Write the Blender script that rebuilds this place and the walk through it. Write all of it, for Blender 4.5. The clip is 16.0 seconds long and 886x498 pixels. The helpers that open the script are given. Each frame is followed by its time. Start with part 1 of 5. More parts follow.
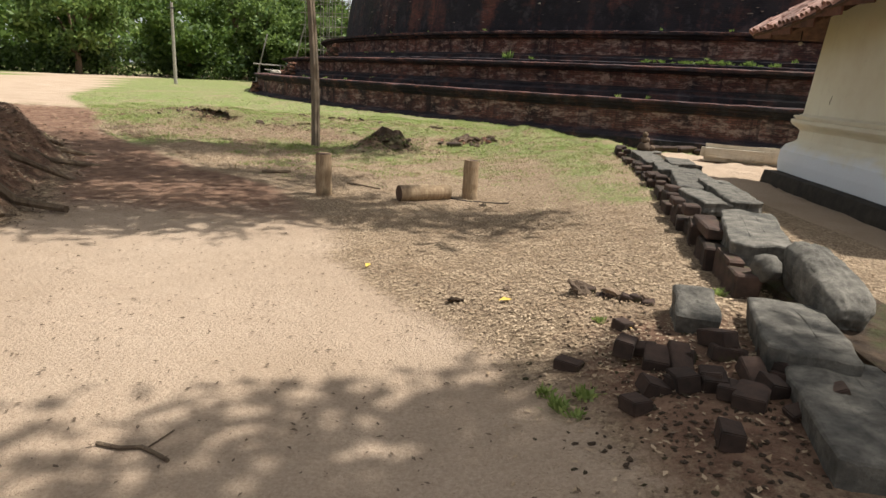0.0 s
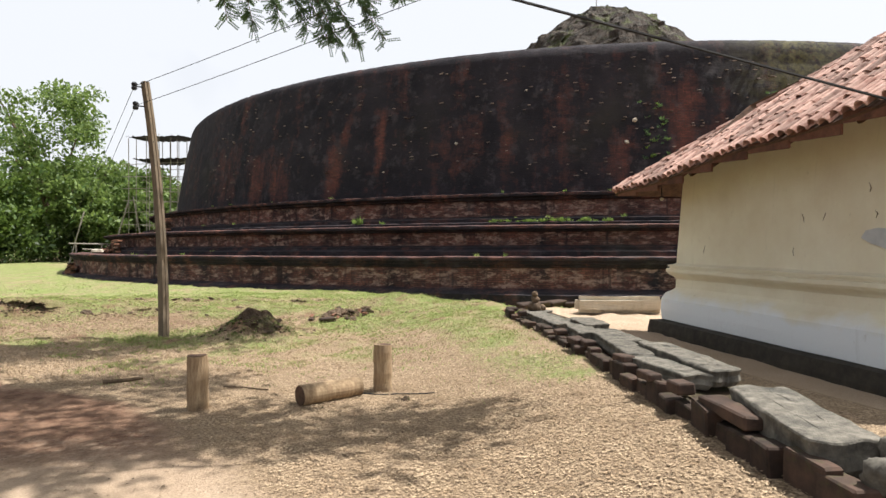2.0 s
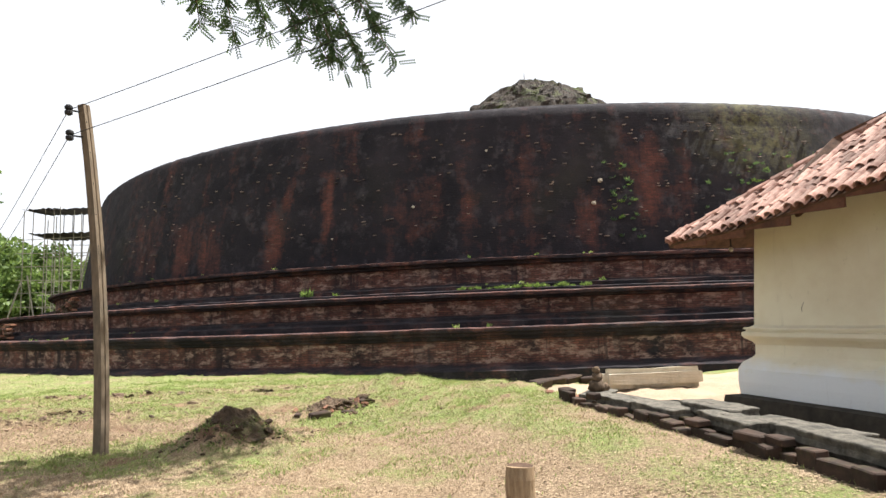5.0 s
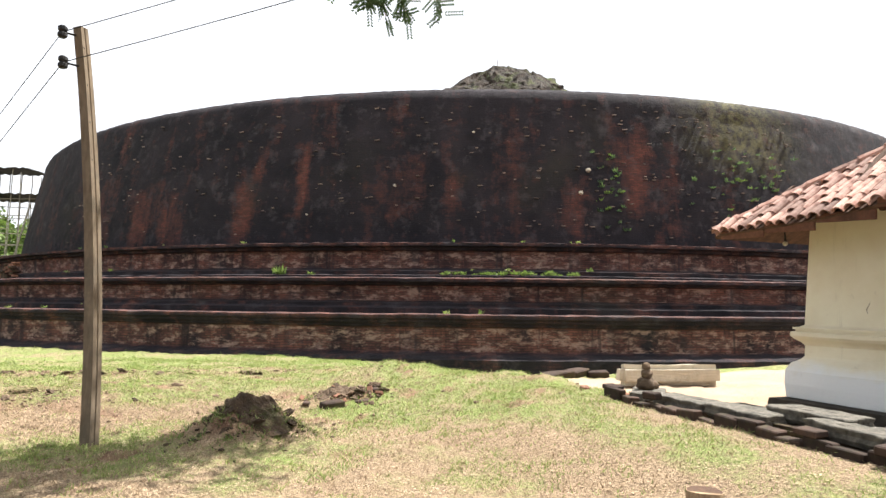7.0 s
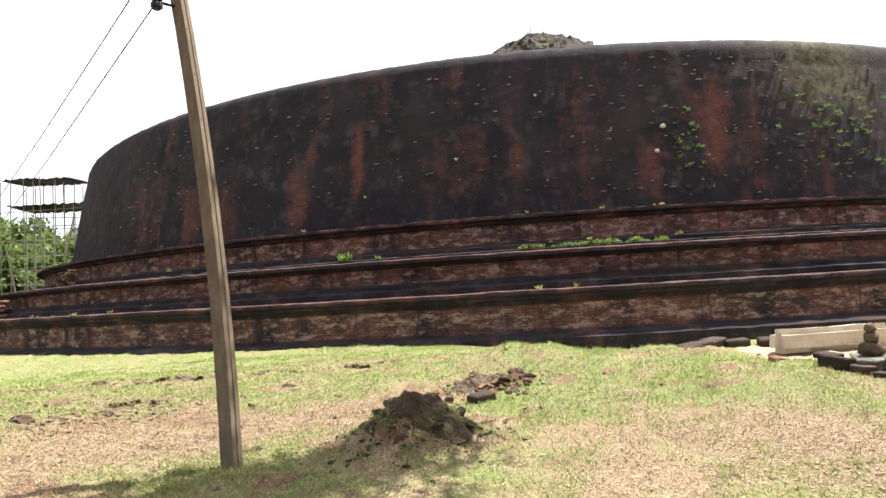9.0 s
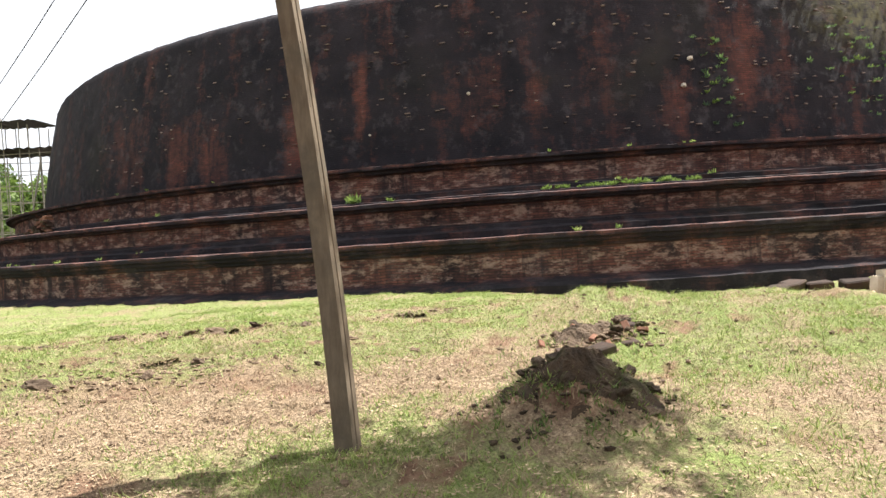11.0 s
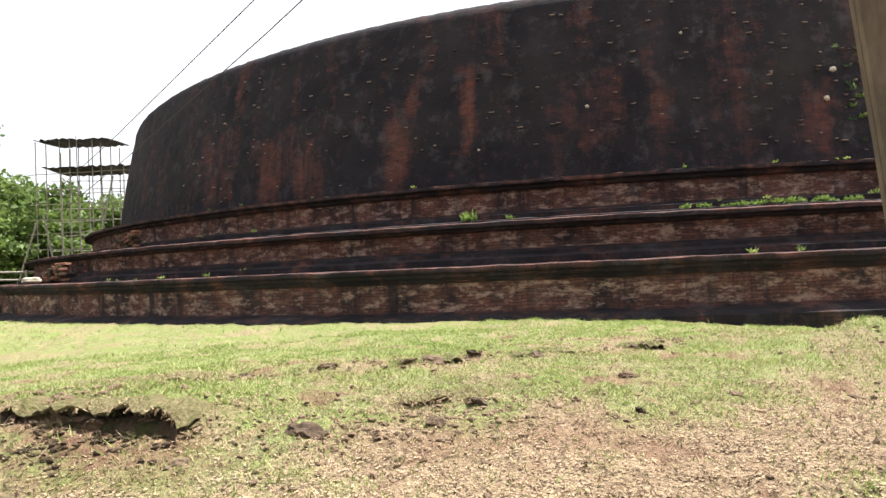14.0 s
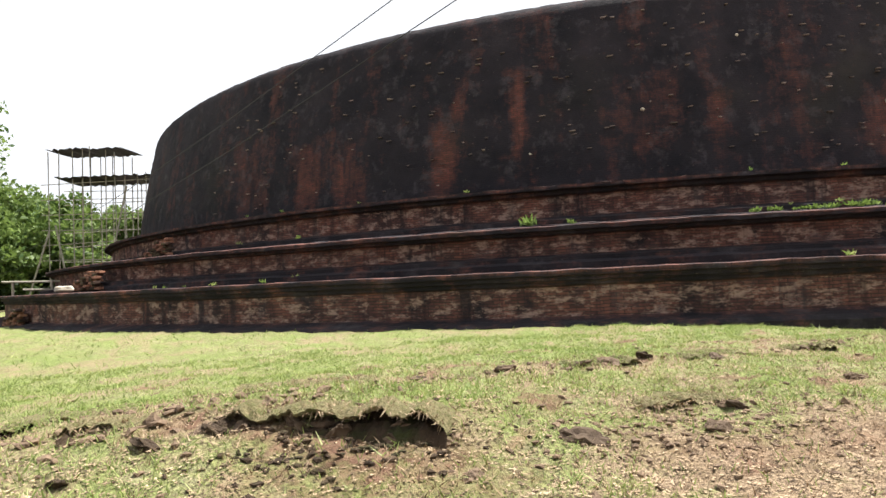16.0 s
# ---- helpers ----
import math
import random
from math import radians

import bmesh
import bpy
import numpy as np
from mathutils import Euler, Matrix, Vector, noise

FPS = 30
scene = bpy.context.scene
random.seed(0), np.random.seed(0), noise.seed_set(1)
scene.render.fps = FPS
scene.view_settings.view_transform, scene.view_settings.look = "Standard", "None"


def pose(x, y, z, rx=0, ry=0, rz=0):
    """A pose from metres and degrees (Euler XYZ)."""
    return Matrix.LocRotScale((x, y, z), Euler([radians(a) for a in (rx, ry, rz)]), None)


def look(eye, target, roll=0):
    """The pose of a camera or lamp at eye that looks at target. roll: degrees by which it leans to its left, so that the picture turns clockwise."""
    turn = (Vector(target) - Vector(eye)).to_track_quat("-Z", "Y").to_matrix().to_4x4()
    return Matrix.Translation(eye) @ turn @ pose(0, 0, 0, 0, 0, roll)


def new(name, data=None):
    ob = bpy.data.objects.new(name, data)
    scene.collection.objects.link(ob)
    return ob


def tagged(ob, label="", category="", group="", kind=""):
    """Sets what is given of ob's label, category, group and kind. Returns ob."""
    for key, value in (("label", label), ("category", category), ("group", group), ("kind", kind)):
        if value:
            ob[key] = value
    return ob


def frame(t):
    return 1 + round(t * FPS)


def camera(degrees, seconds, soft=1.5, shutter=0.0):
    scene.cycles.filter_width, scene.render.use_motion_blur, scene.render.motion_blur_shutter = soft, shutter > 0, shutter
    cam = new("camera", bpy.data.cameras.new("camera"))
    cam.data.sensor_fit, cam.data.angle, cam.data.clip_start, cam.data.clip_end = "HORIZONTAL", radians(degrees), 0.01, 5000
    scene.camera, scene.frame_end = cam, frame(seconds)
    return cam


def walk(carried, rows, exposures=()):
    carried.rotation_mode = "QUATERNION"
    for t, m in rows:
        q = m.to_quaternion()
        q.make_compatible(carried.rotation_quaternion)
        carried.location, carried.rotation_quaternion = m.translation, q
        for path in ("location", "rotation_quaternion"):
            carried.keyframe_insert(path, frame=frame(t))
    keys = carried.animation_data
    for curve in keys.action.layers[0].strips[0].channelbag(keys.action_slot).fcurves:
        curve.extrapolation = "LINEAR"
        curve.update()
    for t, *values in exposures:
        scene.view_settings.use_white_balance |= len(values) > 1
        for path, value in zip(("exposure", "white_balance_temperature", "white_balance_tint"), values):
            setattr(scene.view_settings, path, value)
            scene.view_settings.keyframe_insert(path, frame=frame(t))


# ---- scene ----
cam = camera(70.4, 16.0, soft=1.5)
PATH = [
    (0, (0.042, 0.153, 1.615), (0.042, 2.084, 1.094), 3.2),
    (0.5, (-0.202, 0.389, 1.636), (-0.062, 2.351, 1.275), -1.0),
    (1, (-0.362, 0.736, 1.686), (-0.095, 2.709, 1.501), 1.6),
    (1.5, (-0.539, 1.092, 1.699), (-0.043, 3.029, 1.677), 1.6),
    (2, (-0.677, 1.498, 1.69), (-0.189, 3.438, 1.682), -0.2),
    (2.5, (-0.849, 1.893, 1.643), (-0.207, 3.786, 1.568), -1.2),
    (3, (-0.955, 2.314, 1.662), (-0.358, 4.223, 1.693), -3.1),
    (3.5, (-1.157, 2.746, 1.625), (-0.478, 4.626, 1.699), -1.7),
    (4, (-1.324, 3.215, 1.634), (-0.626, 5.087, 1.727), -0.9),
    (4.2, (-1.381, 3.508, 1.627), (-0.702, 5.378, 1.832), -2.1),
    (6.3, (-2.225, 5.226, 1.646), (-1.371, 7.02, 1.875), -1.5),
    (6.5, (-2.256, 5.379, 1.606), (-1.437, 7.187, 1.847), -1.7),
    (7, (-2.473, 5.81, 1.607), (-1.584, 7.593, 1.784), 0.6),
    (7.5, (-2.615, 6.28, 1.596), (-1.764, 8.081, 1.775), -2.0),
    (8, (-2.778, 6.73, 1.57), (-1.95, 8.548, 1.672), -1.1),
    (8.5, (-2.988, 7.196, 1.53), (-2.124, 8.997, 1.643), -0.7),
    (8.7, (-3.083, 7.405, 1.525), (-2.289, 9.236, 1.652), -3.2),
    (10.8, (-3.832, 9.386, 1.469), (-2.934, 11.173, 1.467), -4.1),
    (11, (-3.894, 9.573, 1.432), (-3.022, 11.372, 1.391), -3.7),
    (11.5, (-4.141, 10.006, 1.482), (-3.256, 11.798, 1.402), -3.2),
    (12, (-4.457, 10.38, 1.452), (-3.671, 12.216, 1.562), -3.4),
    (12.5, (-4.702, 10.803, 1.448), (-3.915, 12.64, 1.524), -1.6),
    (13, (-4.936, 11.173, 1.433), (-4.105, 12.993, 1.445), -2.1),
    (13.5, (-5.253, 11.602, 1.449), (-4.631, 13.497, 1.597), -2.9),
    (14, (-5.561, 11.952, 1.42), (-4.79, 13.796, 1.467), -2.6),
    (14.5, (-5.941, 12.344, 1.434), (-5.253, 14.219, 1.529), -2.7),
    (15, (-6.292, 12.604, 1.373), (-5.647, 14.494, 1.275), -3.0),
    (15.5, (-6.623, 12.913, 1.387), (-5.906, 14.78, 1.386), -3.2),
    (16, (-7.022, 13.175, 1.309), (-6.237, 15.013, 1.396), -2.7),
]
EXPOSURES = [(0.0, 0.50), (0.5, 0.58), (1.0, 0.58), (1.5, 0.74), (3.5, 1.02), (6.5, 1.36), (8.5, 1.43), (11.5, 1.33), (14.0, 1.3), (15.0, 1.1), (16.0, 1.16)]
walk(cam, [(t, look(eye, goal, roll)) for t, eye, goal, roll in PATH], EXPOSURES)

# ---- sky, sun ----
SUN_ELEV, SUN_AZ = 60.0, 86.0          # azimuth from +y towards +x
world = bpy.data.worlds.new("sky")
scene.world = world
world.use_nodes = True
wn = world.node_tree.nodes
sky = wn.new("ShaderNodeTexSky")
sky.sky_type, sky.sun_disc = "NISHITA", False
sky.sun_elevation, sky.sun_rotation = radians(SUN_ELEV), radians(SUN_AZ)
sky.air_density, sky.dust_density, sky.ozone_density = 1.0, 6.0, 1.0
wn["Background"].inputs[1].default_value = 0.074
haze = wn.new("ShaderNodeMix")
haze.data_type = "RGBA"
haze.inputs[7].default_value = (7.2, 7.4, 7.8, 1)
veil = wn.new("ShaderNodeTexNoise")
veil.inputs["Scale"].default_value, veil.inputs["Detail"].default_value = 1.6, 5.0
fade = wn.new("ShaderNodeValToRGB")
fade.color_ramp.elements[0].position, fade.color_ramp.elements[0].color = 0.33, (0.45, 0.45, 0.45, 1)
fade.color_ramp.elements[1].position, fade.color_ramp.elements[1].color = 0.52, (0.9, 0.9, 0.9, 1)
for a, b in ((wn.new("ShaderNodeTexCoord").outputs["Generated"], veil.inputs["Vector"]), (veil.outputs["Fac"], fade.inputs[0]),
             (fade.outputs[0], haze.inputs[0]), (sky.outputs[0], haze.inputs[6]), (haze.outputs[2], wn["Background"].inputs[0])):
    world.node_tree.links.new(a, b)
sun_data = bpy.data.lights.new("sun", "SUN")
sun_data.energy, sun_data.angle, sun_data.color = 5.0, radians(0.55), (1.0, 0.97, 0.92)
sun = new("sun", sun_data)
s_e, s_a = radians(SUN_ELEV), radians(SUN_AZ)
sun_from = Vector((math.cos(s_e) * math.sin(s_a), math.cos(s_e) * math.cos(s_a), math.sin(s_e)))
sun.matrix_world = look(sun_from * 60, (0, 0, 0))


# ---- material tools ----
class Mat:
    """A node material with short calls for its nodes."""

    def __init__(self, name, rough=0.9, spec=0.3, metal=0.0):
        self.m = bpy.data.materials.new(name)
        self.m.use_nodes = True
        self.t = self.m.node_tree
        self.b = self.t.nodes["Principled BSDF"]
        self.b.inputs["Roughness"].default_value = rough
        self.b.inputs["Specular IOR Level"].default_value = spec
        self.b.inputs["Metallic"].default_value = metal
        tc = self.t.nodes.new("ShaderNodeTexCoord")
        self.co = tc.outputs["Object"]
        self.rand = self.t.nodes.new("ShaderNodeObjectInfo").outputs["Random"]

    def put(self, a, socket):
        if isinstance(a, (int, float)):
            socket.default_value = a
        elif isinstance(a, tuple):
            socket.default_value = (*a, 1.0) if len(a) == 3 and socket.type == "RGBA" else a
        else:
            self.t.links.new(a, socket)

    def scaled(self, v):
        n = self.t.nodes.new("ShaderNodeMapping")
        n.inputs["Scale"].default_value = v
        self.t.links.new(self.co, n.inputs["Vector"])
        return n.outputs[0]

    def noise(self, scale, detail=4.0, rough=0.55, v=None, distort=0.0):
        n = self.t.nodes.new("ShaderNodeTexNoise")
        self.t.links.new(v or self.co, n.inputs["Vector"])
        n.inputs["Scale"].default_value, n.inputs["Detail"].default_value = scale, detail
        n.inputs["Roughness"].default_value, n.inputs["Distortion"].default_value = rough, distort
        return n.outputs["Fac"]

    def cells(self, scale, v=None, feature="F1", out="Distance"):
        n = self.t.nodes.new("ShaderNodeTexVoronoi")
        n.feature = feature
        self.t.links.new(v or self.co, n.inputs["Vector"])
        n.inputs["Scale"].default_value = scale
        return n.outputs[out]

    def ramp(self, fac, *stops):
        n = self.t.nodes.new("ShaderNodeValToRGB")
        el = n.color_ramp.elements
        while len(el) < len(stops):
            el.new(0.5)
        for e, (p, c) in zip(el, stops):
            e.position = p
            e.color = (c, c, c, 1) if isinstance(c, (int, float)) else (*c, 1)
        self.t.links.new(fac, n.inputs[0])
        return n.outputs[0]

    def mix(self, fac, a, b, kind="MIX"):
        n = self.t.nodes.new("ShaderNodeMix")
        n.data_type, n.blend_type = "RGBA", kind
        self.put(fac, n.inputs[0])
        self.put(a, n.inputs[6])
        self.put(b, n.inputs[7])
        return n.outputs[2]

    def math(self, op, a, b=0.0):
        n = self.t.nodes.new("ShaderNodeMath")
        n.operation = op
        self.put(a, n.inputs[0])
        self.put(b, n.inputs[1])
        return n.outputs[0]

    def attr(self, name):
        n = self.t.nodes.new("ShaderNodeAttribute")
        n.attribute_name = name
        return n.outputs["Fac"]

    def island(self):
        return self.t.nodes.new("ShaderNodeNewGeometry").outputs["Random Per Island"]

    def color(self, c):
        self.put(c, self.b.inputs["Base Color"])
        return self

    def roughness(self, r):
        self.put(r, self.b.inputs["Roughness"])
        return self

    def bump(self, height, strength=0.5, dist=0.02):
        n = self.t.nodes.new("ShaderNodeBump")
        n.inputs["Strength"].default_value, n.inputs["Distance"].default_value = strength, dist
        self.t.links.new(height, n.inputs["Height"])
        self.t.links.new(n.outputs[0], self.b.inputs["Normal"])
        return self


def ground_material():
    k = Mat("ground_soil_and_grass", 0.95, 0.15)
    big, mid, fine = k.noise(0.7, 5), k.noise(5, 6, 0.65), k.noise(60, 4, 0.7)
    sand = k.mix(k.ramp(big, (0.3, 0.0), (0.7, 1.0)), (0.42, 0.315, 0.22), (0.53, 0.41, 0.30))
    sand = k.mix(k.ramp(k.cells(24), (0.0, 1.0), (0.12, 0.0)), sand, (0.14, 0.085, 0.055))
    sand = k.mix(k.ramp(fine, (0.35, 0.0), (0.7, 0.5)), sand, (0.21, 0.135, 0.085))
    dirt = k.mix(k.ramp(mid, (0.3, 0.0), (0.7, 1.0)), (0.10, 0.052, 0.034), (0.29, 0.18, 0.118))
    dirt = k.mix(k.ramp(k.noise(22, 5, 0.8), (0.56, 0.0), (0.66, 0.85)), dirt, (0.045, 0.028, 0.018))
    dry = k.mix(k.ramp(k.noise(38, 3, 0.8), (0.35, 0.0), (0.65, 1.0)), (0.12, 0.08, 0.053), (0.46, 0.345, 0.225))
    dry = k.mix(k.ramp(mid, (0.45, 0.0), (0.75, 0.8)), dry, (0.18, 0.125, 0.075))
    green = k.mix(k.ramp(k.noise(34, 5, 0.8), (0.36, 0.0), (0.62, 1.0)), (0.05, 0.055, 0.02), (0.33, 0.35, 0.14))
    green = k.mix(k.ramp(k.noise(11, 5, 0.75), (0.53, 0.0), (0.62, 0.85)), green, (0.10, 0.065, 0.04))
    green = k.mix(k.ramp(mid, (0.5, 0.0), (0.72, 0.7)), green, (0.36, 0.31, 0.2))
    green = k.mix(k.ramp(k.noise(0.9, 4, 0.6), (0.42, 0.0), (0.6, 0.6)), green, k.mix(k.ramp(fine, (0.35, 0.0), (0.65, 1.0)), (0.07, 0.10, 0.02), (0.25, 0.33, 0.09)))

    def edge(name, lo=0.38, hi=0.62, wide=0.7):
        wob = k.math("ADD", k.attr(name), k.math("MULTIPLY", k.math("SUBTRACT", k.noise(4.5, 6, 0.75), 0.5), wide))
        wob = k.math("ADD", wob, k.math("MULTIPLY", k.math("SUBTRACT", k.noise(17.0, 4, 0.7), 0.5), wide * 0.7))
        return k.ramp(wob, (lo, 0.0), (hi, 1.0))

    c = k.mix(edge("grass", 0.28, 0.72, 1.1), dry, green)
    c = k.mix(edge("bare", 0.36, 0.7, 0.9), c, dirt)
    c = k.mix(edge("sand", 0.34, 0.66, 0.8), c, sand)
    k.color(c)
    h = k.math("ADD", k.math("MULTIPLY", mid, 0.6), k.math("MULTIPLY", fine, 0.4))
    k.bump(h, 1.0, 0.06)
    return k.m


def old_brick_material(name, pale, red, dark, amount):
    """Weathered brick, black with algae, red or pale where the skin has flaked or tier lips are painted sunlit
    (attribute: flake).
    """
    k = Mat(name, 0.92, 0.2)
    br = k.t.nodes.new("ShaderNodeTexBrick")
    uvn = k.t.nodes.new("ShaderNodeUVMap")
    k.t.links.new(uvn.outputs[0], br.inputs["Vector"])
    br.inputs["Scale"].default_value = 1.0
    br.inputs["Brick Width"].default_value, br.inputs["Row Height"].default_value = 0.27, 0.075
    br.inputs["Mortar Size"].default_value, br.inputs["Mortar Smooth"].default_value = 0.009, 0.3
    br.inputs["Color1"].default_value, br.inputs["Color2"].default_value = (*red, 1), (*dark, 1)
    br.inputs["Mortar"].default_value = (0.05, 0.038, 0.03, 1)
    streak = k.noise(1.0, 6, 0.65, k.scaled((0.9, 0.9, 0.1)))
    blot = k.noise(0.45, 7, 0.68)
    flake = k.noise(1.5, 9, 0.78, k.scaled((1.0, 1.0, 1.5)))
    black = k.mix(k.ramp(blot, (0.3, 0.0), (0.7, 1.0)), (0.010, 0.010, 0.013), (0.031, 0.026, 0.030))
    cover_ = k.math("ADD", k.math("MULTIPLY", streak, 0.5), k.math("MULTIPLY", flake, 0.5))
    cover_ = k.math("ADD", cover_, k.math("MULTIPLY", k.math("SUBTRACT", k.attr("flake"), 0.5), amount))
    c = k.mix(k.ramp(cover_, (0.46, 0.0), (0.62, 1.0)), black, br.outputs["Color"])
    chips = k.noise(2.4, 9, 0.8, k.scaled((0.8, 0.8, 2.0)))
    c = k.mix(k.ramp(k.math("MULTIPLY", chips, k.attr("flake")), (0.50, 0.0), (0.60, 0.9)), c, pale)
    c = k.mix(k.ramp(k.noise(1.0, 6, 0.7, k.scaled((2.0, 2.0, 0.12))), (0.52, 0.0), (0.64, 0.8)), c, black)
    c = k.mix(k.ramp(k.noise(1.3, 6, 0.7), (0.54, 0.0), (0.72, 0.42)), c, (0.11, 0.10, 0.105))
    c = k.mix(k.ramp(k.noise(0.22, 4), (0.58, 0.0), (0.75, 0.2)), c, (0.05, 0.05, 0.022))
    c = k.mix(k.math("MULTIPLY", k.attr("moss_glare"), k.ramp(k.noise(3.0, 7, 0.75), (0.38, 0.0), (0.62, 0.7))), c, (0.15, 0.14, 0.06))
    c = k.mix(k.ramp(k.cells(3.2, k.scaled((1, 1, 1.6))), (0.03, 0.5), (0.09, 0.0)), c, (0.16, 0.13, 0.11))
    k.color(c)
    h = k.math("ADD", k.math("MULTIPLY", br.outputs["Fac"], -0.5), k.math("MULTIPLY", k.noise(9, 5, 0.7), 1.0))
    k.bump(h, 0.7, 0.035)
    return k.m


def plaster_material():
    k = Mat("stained_white_plaster", 0.85, 0.25)
    c = k.mix(k.ramp(k.noise(0.9, 6, 0.65), (0.35, 0.0), (0.75, 1.0)), (0.75, 0.69, 0.54), (0.64, 0.55, 0.40))
    z = k.t.nodes.new("ShaderNodeSeparateXYZ")
    k.t.links.new(k.co, z.inputs[0])
    band = k.ramp(k.math("ADD", z.outputs[2], k.math("MULTIPLY", k.noise(2.0, 5), 0.5)), (0.80, 0.0), (1.0, 1.0))
    c = k.mix(band, (0.74, 0.75, 0.76), c)
    c = k.mix(k.ramp(k.noise(5, 7, 0.8), (0.62, 0.0), (0.75, 0.55)), c, (0.33, 0.27, 0.2))
    c = k.mix(k.ramp(k.noise(1.0, 6, 0.7, k.scaled((6, 6, 0.35))), (0.62, 0.0), (0.8, 0.35)), c, (0.3, 0.26, 0.2))
    k.color(c)
    k.bump(k.noise(14, 6, 0.7), 0.25, 0.02)
    return k.m


def simple(name, a, b, scale=8.0, rough=0.9, spec=0.25, bump=0.4, dist=0.01, stretch=None, rand=0.0, third=None):
    k = Mat(name, rough, spec)
    v = k.scaled(stretch) if stretch else None
    c = k.mix(k.ramp(k.noise(scale, 6, 0.65, v), (0.32, 0.0), (0.68, 1.0)), a, b)
    if third:
        c = k.mix(k.ramp(k.noise(scale * 0.35, 6, 0.7), (0.5, 0.0), (0.66, 0.85)), c, third)
    if rand:
        c = k.mix(1.0, c, k.ramp(k.rand, (0.0, 1 - rand), (1.0, 1 + rand * 0.6)), "MULTIPLY")
    k.color(c)
    if bump:
        k.bump(k.noise(scale * 3, 6, 0.7, v), bump, dist)
    return k.m


def leaf_material(name, a, b, patch=None):
    k = Mat(name, 0.55, 0.35)
    c = k.mix(k.island(), a, b)
    if patch:
        c = k.mix(k.ramp(k.noise(2.3, 4, 0.6), (0.45, 0.0), (0.66, 0.7)), c, k.mix(k.island(), patch[0], patch[1]))
    k.color(c)
    tr = k.t.nodes.new("ShaderNodeBsdfTranslucent")
    k.put(k.mix(0.35, c, (0.35, 0.48, 0.12)), tr.inputs[0])
    mx = k.t.nodes.new("ShaderNodeMixShader")
    mx.inputs[0].default_value = 0.35
    out = k.t.nodes["Material Output"]
    k.t.links.new(k.b.outputs[0], mx.inputs[1])
    k.t.links.new(tr.outputs[0], mx.inputs[2])
    k.t.links.new(mx.outputs[0], out.inputs[0])
    return k.m


M_GROUND = ground_material()
M_TIER = old_brick_material("weathered_brick_tier", (0.36, 0.25, 0.205), (0.20, 0.083, 0.064), (0.105, 0.05, 0.042), 0.13)
M_DOME = old_brick_material("blackened_brick_dome", (0.14, 0.075, 0.062), (0.135, 0.047, 0.036), (0.085, 0.034, 0.029), 0.40)
M_PLASTER = plaster_material()
M_RAWBRICK = simple("orange_red_brick", (0.17, 0.072, 0.045), (0.29, 0.15, 0.095), 9, rand=0.35, third=(0.12, 0.07, 0.05))
M_MOSSBRICK = simple("dark_mossy_brick", (0.03, 0.022, 0.017), (0.085, 0.05, 0.036), 7, rand=0.4, third=(0.05, 0.058, 0.018))
M_STONE = simple("grey_weathered_stone", (0.06, 0.054, 0.045), (0.215, 0.195, 0.16), 9, bump=0.8, dist=0.02, rand=0.2, third=(0.06, 0.058, 0.05))
M_PALESTONE = simple("pale_lichen_stone", (0.42, 0.37, 0.29), (0.56, 0.51, 0.42), 4, bump=0.5, third=(0.22, 0.19, 0.14))
M_LOG = simple("weathered_timber", (0.20, 0.13, 0.075), (0.38, 0.28, 0.17), 10, stretch=(3, 3, 0.5), third=(0.13, 0.09, 0.055))
M_LOGEND = simple("dark_cut_timber", (0.05, 0.03, 0.02), (0.12, 0.07, 0.045), 14)
M_POLE = simple("grey_brown_concrete_pole", (0.115, 0.085, 0.058), (0.20, 0.155, 0.108), 7, stretch=(2, 2, 0.5), third=(0.11, 0.09, 0.065))
M_BLACK = simple("black_rubber", (0.015, 0.015, 0.017), (0.03, 0.03, 0.03), 9, 0.6, bump=0)
M_TILE = simple("terracotta_roof_tile", (0.30, 0.145, 0.11), (0.52, 0.35, 0.29), 7, rand=0.55, third=(0.10, 0.055, 0.045))
M_WOOD_DARK = simple("dark_roof_timber", (0.05, 0.028, 0.018), (0.12, 0.065, 0.04), 9)
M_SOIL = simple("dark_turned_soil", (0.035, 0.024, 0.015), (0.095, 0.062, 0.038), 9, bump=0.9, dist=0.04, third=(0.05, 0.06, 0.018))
M_CLOD = simple("dry_brown_clod", (0.09, 0.06, 0.04), (0.20, 0.14, 0.092), 11, bump=0.8, dist=0.02, rand=0.4)
M_BARK = simple("brown_bark", (0.09, 0.06, 0.04), (0.19, 0.14, 0.09), 7, stretch=(3, 3, 0.6), bump=0.9, dist=0.03)
M_BAMBOO = simple("grey_bamboo_pole", (0.22, 0.20, 0.16), (0.36, 0.33, 0.27), 8, bump=0)
M_SHEET = simple("rusty_roof_sheet", (0.05, 0.045, 0.045), (0.10, 0.085, 0.08), 3, 0.6)
M_LEAF_A = leaf_material("bright_green_leaves", (0.04, 0.085, 0.018), (0.19, 0.26, 0.07))
# Leaf green darkened to paint in the shade low under the far trees.
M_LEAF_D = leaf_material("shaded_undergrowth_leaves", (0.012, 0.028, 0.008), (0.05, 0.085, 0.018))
M_LEAF_B = leaf_material("deep_green_leaves", (0.03, 0.07, 0.012), (0.11, 0.17, 0.03))
M_LEAF_C = leaf_material("blue_green_leaflets", (0.02, 0.05, 0.03), (0.05, 0.10, 0.05))
M_GRASS = leaf_material("grass_blades", (0.10, 0.155, 0.03), (0.36, 0.42, 0.14), ((0.20, 0.21, 0.065), (0.48, 0.46, 0.20)))
M_STRAW = simple("dry_leaf_litter", (0.24, 0.16, 0.095), (0.52, 0.40, 0.265), 3, bump=0)


